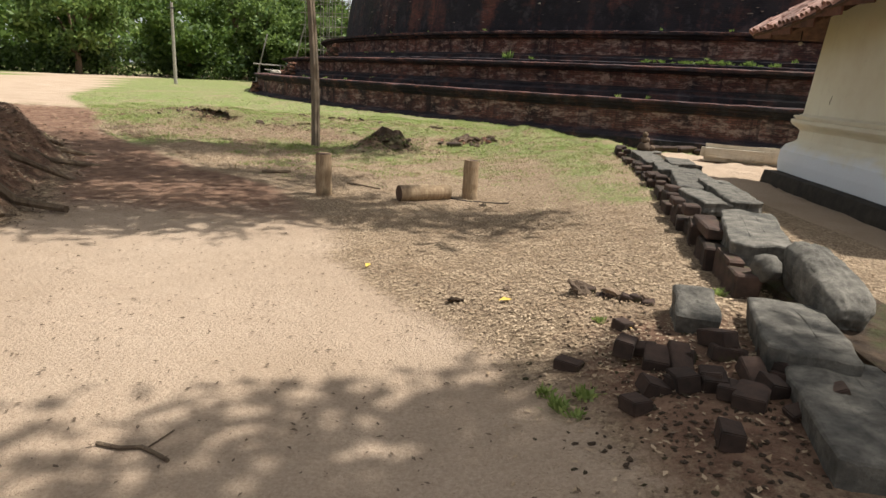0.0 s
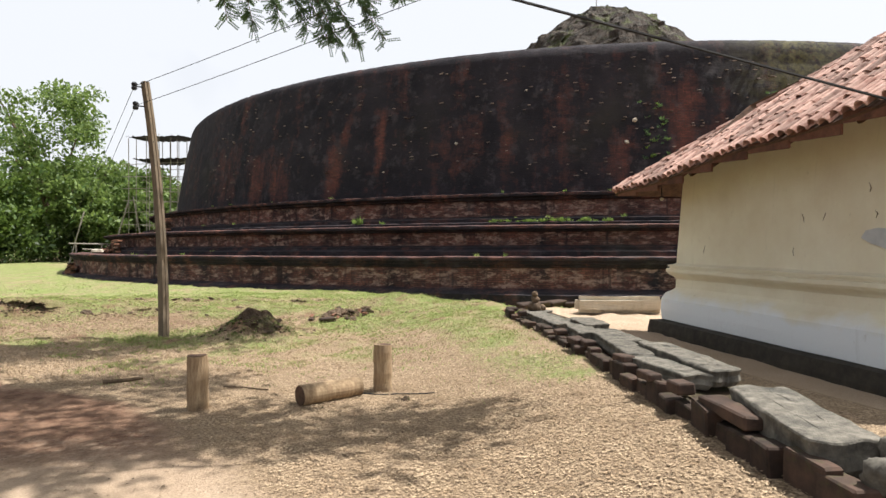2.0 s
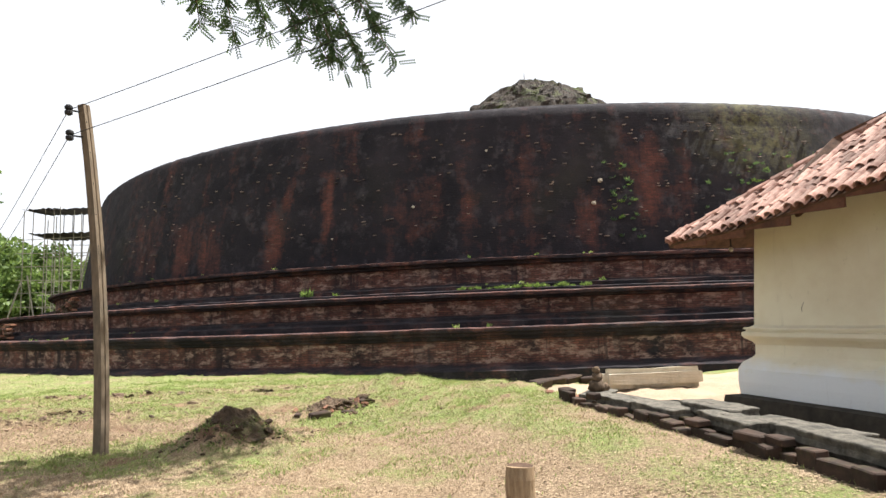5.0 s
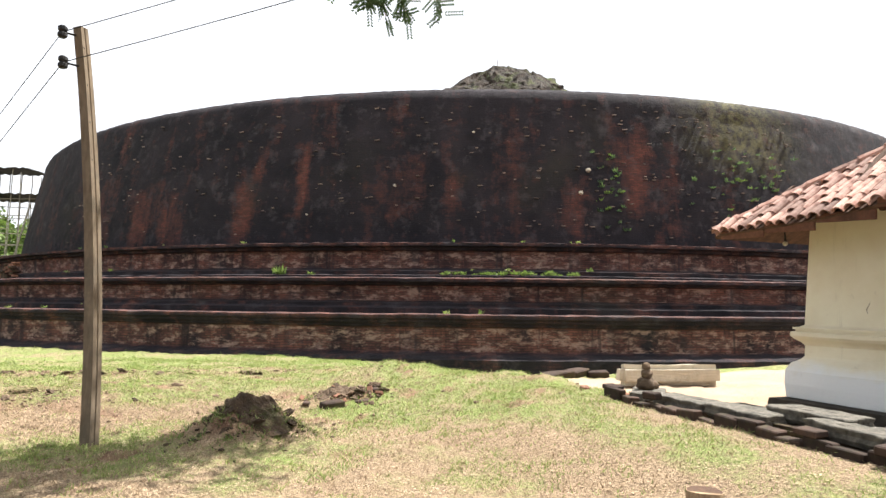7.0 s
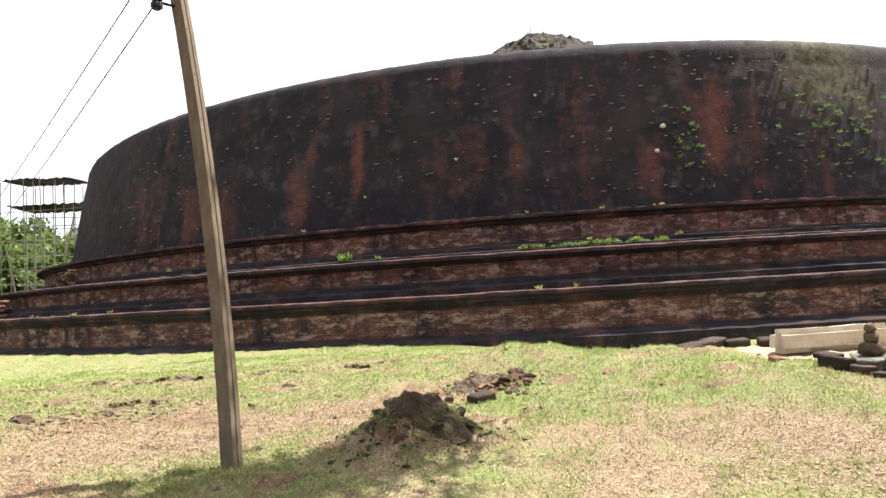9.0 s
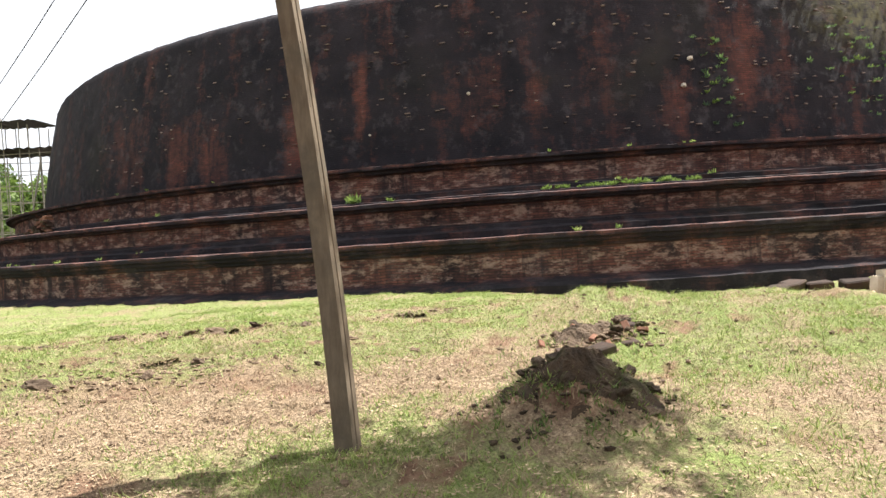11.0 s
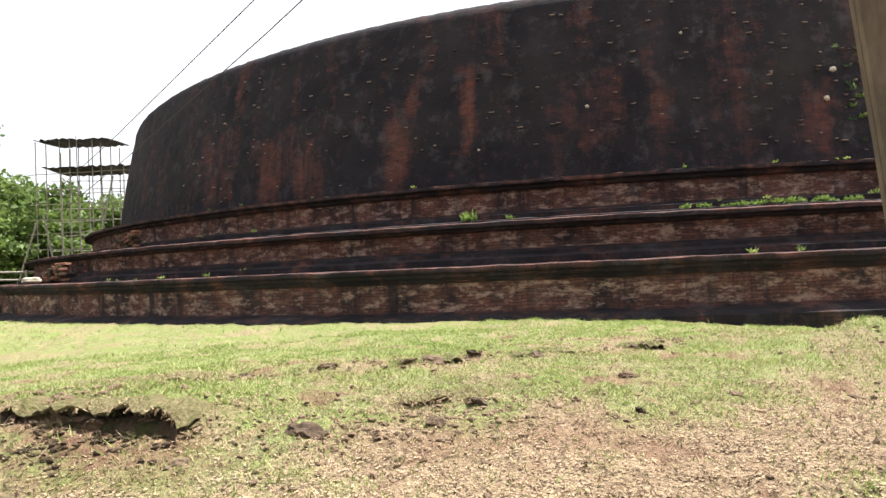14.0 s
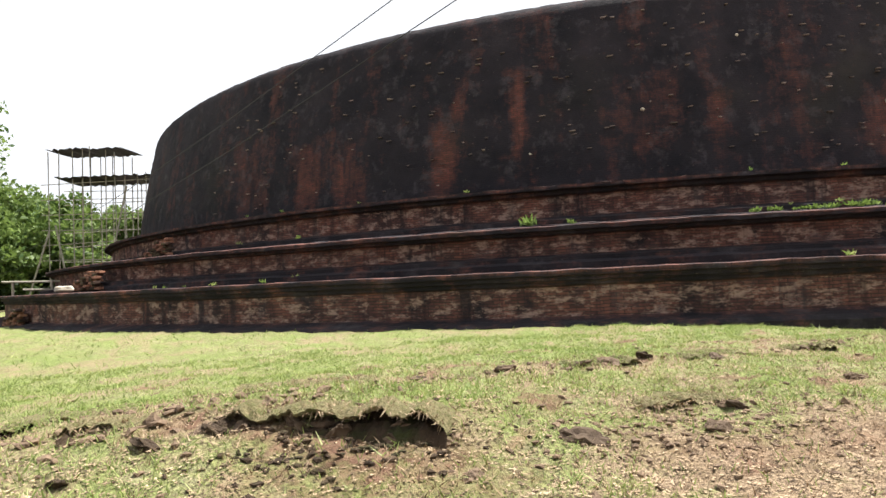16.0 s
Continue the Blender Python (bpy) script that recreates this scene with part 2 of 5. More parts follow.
# ---- mesh tools ----
def mesh_of(name, bm, material, smooth=False):
    me = bpy.data.meshes.new(name)
    bm.to_mesh(me)
    bm.free()
    me.materials.append(material)
    if smooth:
        me.shade_smooth()
    return me


def thing(name, label, category, group="", kind="", at=None):
    ob = tagged(new(name), label, category, group, kind)
    if at is not None:
        ob.matrix_world = at
    return ob


def part(name, bm, material, parent=None, label="", smooth=False):
    ob = new(name, mesh_of(name, bm, material, smooth))
    if parent is not None:
        ob.parent = parent
    return tagged(ob, label)


def box(bm, sx, sy, sz, m=Matrix(), bevel=0.0, rough=0.0, seed=0, cuts=0):
    """A bevelled box with its base at z = 0 of m, edges worn by noise."""
    b = bmesh.new()
    bmesh.ops.create_cube(b, size=1.0, matrix=Matrix.Translation((0, 0, 0.5)))
    bmesh.ops.scale(b, vec=(sx, sy, sz), verts=b.verts)
    if bevel:
        bmesh.ops.bevel(b, geom=b.edges[:], offset=bevel, segments=2, affect="EDGES")
    if cuts:
        bmesh.ops.subdivide_edges(b, edges=[e for e in b.edges if e.calc_length() > 0.12], cuts=cuts, use_grid_fill=True)
    if rough:
        for v in b.verts:
            v.co += noise.noise_vector(v.co * 4.0 + Vector((seed * 7.3, seed, 0))) * rough
    bmesh.ops.transform(b, matrix=m, verts=b.verts)
    tmp = bpy.data.meshes.new("tmp")
    b.to_mesh(tmp)
    b.free()
    bm.from_mesh(tmp)
    bpy.data.meshes.remove(tmp)


def tube(bm, pts, radii, sides=8, cap=True):
    """A round bar along points, with a radius at each."""
    pts = [Vector(p) for p in pts]
    rings = []
    for i, p in enumerate(pts):
        d = (pts[min(i + 1, len(pts) - 1)] - pts[max(i - 1, 0)]).normalized()
        a = d.cross(Vector((0.31, 0.17, 0.93)))
        if a.length < 0.1:
            a = d.cross(Vector((1, 0, 0)))
        a.normalize()
        b = d.cross(a)
        r = radii[i] if isinstance(radii, (list, tuple)) else radii
        rings.append([bm.verts.new(p + (a * math.cos(u) + b * math.sin(u)) * r)
                      for u in (2 * math.pi * k / sides for k in range(sides))])
    for lo, hi in zip(rings, rings[1:]):
        for k in range(sides):
            bm.faces.new((lo[k], lo[(k + 1) % sides], hi[(k + 1) % sides], hi[k]))
    if cap:
        bm.faces.new(rings[0][::-1])
        bm.faces.new(rings[-1])
    return rings


def smooth01(a, b, x):
    t = np.clip((x - a) / (b - a), 0, 1)
    return t * t * (3 - 2 * t)


# ---- ground ----
ROAD_Y = [-30, -5, 2.4, 3.5, 4.2, 5.3, 6.4, 8.4, 9.5, 14.1, 20.3, 26, 60]
ROAD_R = [3.0, 1.5, 0.75, 0.25, -0.3, -0.85, -1.0, -2.2, -3.6, -7.6, -11.3, -15.5, -30]
BANK_Y = [-30, -5, 3, 6, 9, 11.5, 16.5, 25, 60]
BANK_X = [-7, -5.5, -4.6, -4.0, -5.3, -6.9, -11.8, -22, -40]


def wave(x, y, s, seed=0.0):
    """Smooth pseudo-noise in -1..1 on arrays."""
    return (np.sin(x * s + 1.3 * np.sin(y * s * 0.7 + seed) + seed) + np.sin(y * s * 1.13 + 1.7 * np.sin(x * s * 0.6 + 2 * seed) + 2.1)
            + 0.6 * np.sin((x + y) * s * 1.9 + seed * 3) + 0.6 * np.sin((x - y) * s * 2.3 + seed)) / 3.2


def hump(x, y, cx, cy, rx, ry, h):
    return h * np.exp(-((x - cx) / rx) ** 2 - ((y - cy) / ry) ** 2)


def road_right(y):
    return np.interp(y, ROAD_Y, ROAD_R)


def ground_height(x, y):
    z = 0.12 + 0.0 * x
    z = z + hump(x, y, -4.5, 18.3, 6.5, 2.6, 0.23) + hump(x, y, 2.07, 17.0, 1.1, 0.75, 0.29) + hump(x, y, -6.6, 17.6, 1.9, 1.1, 0.17)
    z = z + 0.27 * smooth01(0.3, 2.5, x + 0.7 * smooth01(7.0, 4.0, y)) * smooth01(4.35, 3.75, x) * smooth01(17.6, 15.2, y)
    z = z - 0.36 * smooth01(1.5, 7.0, x) * smooth01(16.0, 19.5, y) * smooth01(60, 40, x)
    z = z + hump(x, y, -1.26, 13.08, 0.54, 0.5, 0.33) * (1 + 0.22 * wave(x, y, 9, 1) + 0.16 * wave(x, y, 23, 4))
    z = z + hump(x, y, -1.5, 13.1, 0.8, 0.7, 0.06) - hump(x, y, -2.9, 13.3, 1.0, 0.8, 0.05)
    z = z + hump(x, y, 0.5, 15.05, 0.6, 0.45, 0.14) * (1 + 0.4 * wave(x, y, 12, 3) + 0.3 * wave(x, y, 26, 5))
    z = z + hump(x, y, 3.3, 14.2, 0.7, 0.5, 0.09) * (1 + 0.3 * wave(x, y, 9, 8))
    scarp = 16.95 - 0.62 * (x + 6.25)
    z = z + 0.07 * smooth01(-0.1, 0.25, y - scarp) * np.exp(-((x + 6.25) / 0.85) ** 4) * np.exp(-((y - 17.3) / 1.0) ** 2)
    bank = np.interp(y, BANK_Y, BANK_X) + 0.25 * wave(x, y, 1.7, 5)
    z = z + 0.62 * smooth01(0.0, 0.9, bank - x) * smooth01(13.8, 11.5, y) * (1 + 0.25 * wave(x, y, 2.6, 4))
    z = z + 0.035 * smooth01(-0.1, 0.5, x - road_right(y)) * smooth01(9, 4, y)
    grassy = smooth01(9, 14, y)
    z = z + (0.012 + 0.03 * grassy) * wave(x, y, 2.3, 0) + (0.007 + 0.02 * grassy) * wave(x, y, 7.1, 6) + 0.022 * grassy * wave(x, y, 12.0, 9) + 0.014 * grassy * wave(x, y, 27.0, 13)
    z = z - 0.04 * smooth01(4.3, 4.7, x) * smooth01(17, 16, y)
    far = np.hypot(x, y - 12)
    return z + 0.6 * smooth01(40, 160, far) * (0.5 + 0.5 * wave(x, y, 0.03, 2))


def cover(x, y):
    """Shares of sand, bare soil and green grass."""
    bank = np.interp(y, BANK_Y, BANK_X)
    w = wave(x, y, 1.1, 3) + 0.6 * wave(x, y, 3.1, 7)
    sand = smooth01(0.5, -0.5, x - road_right(y) + 0.16 * w) * smooth01(-0.3, 0.4, x - bank)
    sand = np.maximum(sand, smooth01(4.35, 4.75, x + 0.1 * w) * smooth01(16.6, 16.0, y + 0.1 * w) * smooth01(30, 20, x))
    brown = smooth01(4.8, 7.8, y) * smooth01(24, 18, y) * sand * smooth01(2, 1, x)
    sand = sand * (1 - 0.75 * brown)
    grass = smooth01(9.6, 14.2, y + 1.6 * w + 0.9 * smooth01(-1, 3, x))
    grass = np.maximum(grass, 0.75 * np.exp(-((x - 2.2) / 0.7) ** 2) * smooth01(6.5, 8, y + 0.5 * w))
    grass = grass * (1 - 0.85 * np.exp(-((y - 15.2 - 0.1 * x + 0.4 * w) / 1.1) ** 2) * smooth01(1.0, -1.5, x))
    grass = grass * (1 - 0.4 * np.exp(-((y - 18.5 - 0.15 * wave(x, y, 1.3, 2)) / 0.45) ** 2))
    grass = grass * (0.48 + 0.52 * smooth01(-0.4, 0.25, wave(x, y, 1.6, 11) + 0.8 * wave(x, y, 4.7, 12)))
    grass = grass * (1 - 0.9 * np.exp(-((x + 1.3) / 0.75) ** 4 - ((y - 13.05) / 0.7) ** 4))
    bare = np.maximum(0.9 * smooth01(0.3, -0.5, x - bank) * smooth01(16, 13, y), brown)
    bare = np.maximum(bare, 0.95 * np.exp(-((x + 1.26) / 0.62) ** 2 - ((y - 13.06) / 0.55) ** 2))
    bare = np.maximum(bare, 0.9 * np.exp(-((x - 0.5) / 0.6) ** 2 - ((y - 15.0) / 0.45) ** 2))
    bare = np.maximum(bare, 0.7 * np.exp(-((x + 6.2) / 0.9) ** 2 - ((y - 16.85 + 0.55 * (x + 6.2)) / 0.28) ** 2))
    bare = np.maximum(bare, 0.95 * np.exp(-((x - 1.35) / 0.8) ** 2 - ((y - 2.7) / 1.1) ** 2))
    bare = np.maximum(bare, 0.55 * np.exp(-((y - 15.95 - 0.1 * w + 0.25 * (x + 4)) / 0.75) ** 2) * smooth01(-7.6, -6.4, x) * smooth01(-1.6, -3.0, x) * (1 - 0.8 * np.exp(-((x + 4.9) / 0.35) ** 2)))
    bare = np.maximum(bare, 0.62 * smooth01(0.25, 0.7, wave(x, y, 2.9, 15) + 0.5 * wave(x, y, 8, 4)) * smooth01(9, 13, y) * (y < 22))
    bare = np.maximum(bare, 0.6 * np.exp(-((x - 3.3) / 0.6) ** 2 - ((y - 14.2) / 0.45) ** 2))
    return sand, bare, grass


def spaced(lo, hi, step, reach):
    mid = list(np.arange(lo, hi, step))
    out, d = [], step
    while not out or out[-1] < reach:
        d *= 1.22
        out.append((out[-1] if out else 0) + d)
    return np.array([lo - o for o in reversed(out)] + mid + [mid[-1] + o for o in out])


def build_ground():
    xs, ys = spaced(-13, 8, 0.1, 900), spaced(0.5, 23, 0.1, 900)
    gx, gy = np.meshgrid(xs, ys)
    gz = ground_height(gx, gy)
    nx, ny = len(xs), len(ys)
    co = np.stack([gx, gy, gz], -1).reshape(-1, 3)
    idx = np.arange(nx * ny).reshape(ny, nx)
    quads = np.stack([idx[:-1, :-1], idx[:-1, 1:], idx[1:, 1:], idx[1:, :-1]], -1).reshape(-1, 4)
    me = bpy.data.meshes.new("ground")
    me.from_pydata(co.tolist(), [], quads.tolist())
    for name, values in zip(("sand", "bare", "grass"), cover(gx, gy)):
        a = me.attributes.new(name, "FLOAT", "POINT")
        a.data.foreach_set("value", values.reshape(-1).astype(np.float32))
    me.materials.append(M_GROUND)
    me.shade_smooth()
    return tagged(new("ground", me), "sandy path with dry litter and green grass", "ground", kind="structure")


build_ground()


def gz(x, y):
    return float(ground_height(np.array(float(x)), np.array(float(y))))


# ---- the great brick stupa ----
STUPA = Vector((26.84, 58.53, 0))


def ring_mesh(profile, a0, a1, steps, wob=0.02, seed=0, uv_r=40.0, worn=None):
    """A profile of (radius, height) turned about the stupa's axis, edges worn uneven."""
    bm = bmesh.new()
    layer = bm.loops.layers.uv.new("UVMap")
    skin = bm.verts.layers.float.new("flake")
    moss_glare = bm.verts.layers.float.new("moss_glare")
    run = [0.0]
    for p, q in zip(profile, profile[1:]):
        run.append(run[-1] + math.hypot(q[0] - p[0], q[1] - p[1]))
    rows = []
    for i in range(steps + 1):
        a = a0 + (a1 - a0) * i / steps
        row = []
        for j, (r, z) in enumerate(profile):
            n = noise.noise(Vector((a * 60, z * 3, seed)))
            n2 = noise.noise(Vector((a * 420, z * 9, seed + 5)))
            rr, zz = r + wob * n + wob * 0.8 * n2, z + wob * 0.7 * noise.noise(Vector((a * 90, r * 2, seed + 9))) + wob * 0.5 * n2
            vert = bm.verts.new((rr * math.cos(a), rr * math.sin(a), zz))
            vert[skin] = worn(a, z) if worn else 0.3
            # Moss patch, its paleness also painted in for the sun glare up there.
            vert[moss_glare] = math.exp(-((math.degrees(a) - 260.5) / 3.8) ** 2) * max(0.0, min(1.0, (z - 6.8) * 0.6))
            row.append(vert)
        rows.append(row)
    for i in range(steps):
        for j in range(len(profile) - 1):
            f = bm.faces.new((rows[i][j], rows[i][j + 1], rows[i + 1][j + 1], rows[i + 1][j]))
            for lp, (ii, jj) in zip(f.loops, ((i, j), (i, j + 1), (i + 1, j + 1), (i + 1, j))):
                lp[layer].uv = (ii * (a1 - a0) / steps * uv_r, run[jj])
    bmesh.ops.recalc_face_normals(bm, faces=bm.faces)
    return bm


STREAKS = ((216.0, 1.3, 4.0, 7.6, 0.6), (219.0, 0.9, 4.0, 7.0, 0.5), (225.4, 0.75, 4.2, 7.6, 0.95), (226.2, 0.4, 6.5, 8.6, 0.6), (229.6, 0.33, 5.0, 8.6, 1.15),
           (236.5, 1.2, 4.5, 8.0, 0.35), (239.8, 0.6, 5.0, 7.5, 0.5), (247.3, 0.9, 4.3, 7.2, 0.65), (251.9, 1.1, 5.0, 9.4, 0.7), (254.5, 0.6, 6, 9, 0.5), (210, 1.5, 4, 8, 0.5))


def stain(a, z):
    """Where rain has washed the black skin off the dome: long red runs."""
    d = math.degrees(a)
    s = 0.36 + 0.12 * noise.noise(Vector((d * 0.4, z * 0.2, 3)))
    for c, w, z0, z1, k in STREAKS:
        q = (d + 0.25 * noise.noise(Vector((z * 1.3, c, 0))) - c) / w
        if abs(q) < 2.5:
            s += 0.55 * k * math.exp(-q * q) * max(0.0, min(1.0, (z - z0) * 1.5)) * max(0.0, min(1.0, (z1 - z) * 0.9))
    if z < 4.6:
        s += 0.25 * max(0.0, noise.noise(Vector((d * 0.9, 1, 7))))
    return min(s, 1.0)


def build_stupa():
    ob = thing("stupa", "huge weathered brick stupa with a flat truncated dome", "stupa", at=Matrix.Translation(STUPA))
    full = (radians(0), radians(360))
    low = [(43.1, -1.2), (43.1, 0.12), (42.95, 0.2), (42.62, 0.24), (42.45, 0.3), (42.45, 0.95), (42.52, 1.0), (42.52, 1.08), (42.62, 1.1),
           (42.62, 1.2), (42.72, 1.22), (42.72, 1.32), (42.6, 1.34), (40.7, 1.33)]
    mid = [(41.0, 1.3), (41.0, 1.5), (40.75, 1.56), (40.75, 1.66), (40.4, 1.70), (40.3, 1.74), (40.3, 2.2), (40.5, 2.24), (40.5, 2.31),
           (40.72, 2.33), (40.72, 2.43), (40.5, 2.47), (38.2, 2.46)]
    top = [(38.6, 2.42), (38.6, 2.62), (38.3, 2.66), (38.3, 2.80), (37.9, 2.84), (37.55, 2.9), (37.42, 2.95), (37.42, 3.55), (37.6, 3.6),
           (37.6, 3.7), (37.85, 3.73), (37.85, 3.84), (37.6, 3.87), (35.6, 3.87)]
    for name, prof, seed, lo, hi in (("lowest_tier", low, 1, 0.28, 0.98), ("middle_tier", mid, 2, 1.73, 2.22), ("top_tier", top, 3, 2.92, 3.57)):
        # 0.85 paints the thin sunlit line along each lip's top edge into the colour.
        def worn(a, z, lo=lo, hi=hi):
            return 1.0 if lo < z < hi else (0.85 if any(abs(z - q) < 0.025 for q in (1.33, 2.45, 3.86)) else 0.22)
        part(name, ring_mesh(prof, *full, 900, 0.03, seed, worn=worn), M_TIER, ob, "stepped brick ledge, black with red flaking")
    dome = [(36.1, 3.8)] + [(35.95 - 1.0 * (k / 14) ** 1.3, 3.9 + 5.9 * k / 14) for k in range(15)]
    dome = [p for q, r in zip(dome, dome[1:]) for p in (q, ((q[0] + r[0]) / 2, (q[1] + r[1]) / 2))] + dome[-1:]
    dome += [(34.9, 10.15), (34.78, 10.45), (34.55, 10.66), (34.1, 10.74), (31, 11.0), (24, 12.0), (16, 13.5)]
    part("dome", ring_mesh(dome, *full, 1000, 0.035, 4, worn=stain), M_DOME, ob, "blackened curved brick wall with red streaks", True)
    cap = [(13.5, 12.5), (11.5, 15.5), (9.8, 18.0), (8.2, 20.0), (6.6, 21.4), (5.0, 22.6), (3.4, 23.5), (1.6, 23.95), (0.05, 24.0)]
    cap = [(a[0] + (b[0] - a[0]) * f, a[1] + (b[1] - a[1]) * f) for a, b in zip(cap, cap[1:]) for f in (0.0, 0.25, 0.5, 0.75)] + cap[-1:]
    bm = ring_mesh(cap, *full, 160, 0.1, 8)
    for v in bm.verts:
        v.co += noise.noise_vector(v.co * 0.45) * 0.7 + noise.noise_vector(v.co * 1.4) * 0.35
    bmesh.ops.translate(bm, vec=(2.8, -1.5, 0), verts=bm.verts)
    part("ruined_top", bm, M_CAP, ob, "crumbling brick mound overgrown with grass")
    bm = bmesh.new()
    tube(bm, [(1.3, -2.6, 23.6), (1.3, -2.6, 25.2)], [0.06, 0.03], 6)
    part("mast", bm, M_POLE, ob, "thin mast")
    return ob


M_CAP = simple("overgrown_rubble", (0.022, 0.02, 0.016), (0.065, 0.045, 0.032), 1.6, bump=1.0, dist=0.25, third=(0.09, 0.115, 0.03))
stupa = build_stupa()

# ---- the white shrine ----
WALL_TURN = 5.8                       # the wall leans off the y axis by this
SHRINE = pose(6.30, 11.66, 0.1, 0, 0, -WALL_TURN)   # far corner; local -y runs along the wall, +x into the house


def wall_loop(profile, length, depth, rough, seed):
    """A profile of (outward, z) carried round the house's rectangle, corners mitred."""
    bm = bmesh.new()
    pts = []
    n = 60
    for i in range(n + 1):
        pts.append(((0, -length * i / n), (-1, 0)))
    m = 30
    for i in range(m + 1):
        pts.append(((depth * i / m, -length), (0, -1)))
    for i in range(n + 1):
        pts.append(((depth, -length * (1 - i / n)), (1, 0)))
    for i in range(m + 1):
        pts.append(((depth * (1 - i / m), 0), (0, 1)))
    rows = []
    for k, ((x, y), (ox, oy)) in enumerate(pts):
        cx = -1 if x <= 0 else (1 if x >= depth else 0)
        cy = 1 if y >= 0 else (-1 if y <= -length else 0)
        row = []
        for o, z in profile:
            w = rough * noise.noise(Vector((x * 1.3, y * 1.3, z * 2 + seed)))
            row.append(bm.verts.new((x + cx * (o + w), y + cy * (o + w), z + 0.5 * rough * noise.noise(Vector((x, y, z * 3 + seed + 4))))))
        rows.append(row)
    for a, b in zip(rows, rows[1:] + rows[:1]):
        for j in range(len(profile) - 1):
            if (a[j].co - b[j].co).length > 1e-5:
                bm.faces.new((a[j], b[j], b[j + 1], a[j + 1]))
    bmesh.ops.remove_doubles(bm, verts=bm.verts, dist=1e-4)
    bmesh.ops.recalc_face_normals(bm, faces=bm.faces)
    return bm


LENGTH, DEPTH = 5.7, 6.0


def eave_z(y):
    """Height of the eave along local y (0 at the far corner, negative towards the near end)."""
    return 2.63 + 0.062 * (-y) + 0.03 * math.sin(y * 1.7)


def tile_mesh():
    bm = bmesh.new()
    n, w, ln = 6, 0.077, 0.36
    rings = []
    for e, taper in ((0.0, 1.0), (ln, 0.84)):
        for inner in (0, 1):
            r = (w - 0.013 * inner) * taper
            rings.append([bm.verts.new((r * math.cos(math.pi * k / n), e, r * 1.05 * math.sin(math.pi * k / n))) for k in range(n + 1)])
    o0, i0, o1, i1 = rings
    for k in range(n):
        bm.faces.new((o0[k], o0[k + 1], o1[k + 1], o1[k]))
        bm.faces.new((i0[k + 1], i0[k], i1[k], i1[k + 1]))
        bm.faces.new((o0[k + 1], o0[k], i0[k], i0[k + 1]))
    bmesh.ops.recalc_face_normals(bm, faces=bm.faces)
    return mesh_of("tile", bm, M_TILE)


def build_shrine():
    ob = thing("shrine_building", "old white plastered shrine with a low tiled hip roof", "building", at=SHRINE)
    plinth = [(0.38, -0.3), (0.37, 0.05), (0.34, 0.21), (0.06, 0.24)]
    part("foundation", wall_loop(plinth, LENGTH, DEPTH, 0.03, 2), M_FOOT, ob, "foundation ledge coloured black for the shadow below the wall")
    prof = [(0.10, 0.20), (0.19, 0.235), (0.20, 0.42), (0.19, 0.62), (0.14, 0.72), (0.05, 0.78), (0.03, 0.80), (0.01, 0.83), (0.0, 0.98),
            (0.03, 1.02), (0.10, 1.07), (0.13, 1.11), (0.13, 1.165), (0.085, 1.175), (0.085, 1.2), (0.11, 1.205), (0.11, 1.235), (0.05, 1.24), (0.0, 1.27), (-0.08, 2.6), (-0.12, 3.2)]
    part("plaster_wall", wall_loop(prof, LENGTH, DEPTH, 0.025, 5), M_PLASTER, ob, "white plaster wall with moulded base, stained and cracked")
    over, run, rise = 0.82, 3.85, 2.5
    x0 = -over

    def roof_point(u, y):
        """u: 0 at the eave to 1 at the ridge, local y along the eave."""
        return Vector((x0 + u * run, y, eave_z(y) + u * rise))

    near = -LENGTH - 0.9
    hip_x, hip_y = 1.0, -1.12
    bm = bmesh.new()
    n = 24
    rows = []
    for i in range(n + 1):
        y_e = over + (near - over) * i / n
        rows.append((bm.verts.new(roof_point(0, y_e)), y_e))
    top = []
    for v, y_e in rows:
        u = min(1.0, max(0.0, (over - y_e) / (run * -hip_y / hip_x)))
        top.append(bm.verts.new(roof_point(u, y_e)))
    ridge = [bm.verts.new(roof_point(1, min(y_e, over - run * 1.12))) for v, y_e in rows]
    for i in range(n):
        for a, b in ((([r[0] for r in rows]), top), (top, ridge)):
            q = [a[i], a[i + 1], b[i + 1], b[i]]
            if len({tuple(round(c, 4) for c in v.co) for v in q}) > 2:
                try:
                    bm.faces.new(q)
                except ValueError:
                    pass
    far_x = 2 * run + x0
    far = [bm.verts.new((far_x, over, eave_z(over))), bm.verts.new((far_x, near, eave_z(near)))]
    rt, rb = ridge[0], ridge[-1]
    bm.faces.new((rows[0][0], rt, far[0]))
    bm.faces.new((rt, rb, far[1], far[0]))
    bm.faces.new((rows[-1][0], far[1], rb))
    bmesh.ops.remove_doubles(bm, verts=bm.verts, dist=1e-3)
    bmesh.ops.recalc_face_normals(bm, faces=bm.faces)
    g = bmesh.ops.solidify(bm, geom=bm.faces[:], thickness=0.05)
    part("roof_deck", bm, M_WOOD_DARK, ob, "dark timber underside of the roof")
    for y in np.arange(over - 0.25, near, -0.55):
        bm = bmesh.new()
        box(bm, 1.5, 0.07, 0.09, pose(0.0, float(y), eave_z(y) + 0.36, 0, -math.degrees(math.atan2(rise, run)), 0), 0.008)
        part("rafter", bm, M_WOOD_DARK, ob)
    for y in np.arange(over - 0.2, near + 0.4, -0.8):
        bm = bmesh.new()
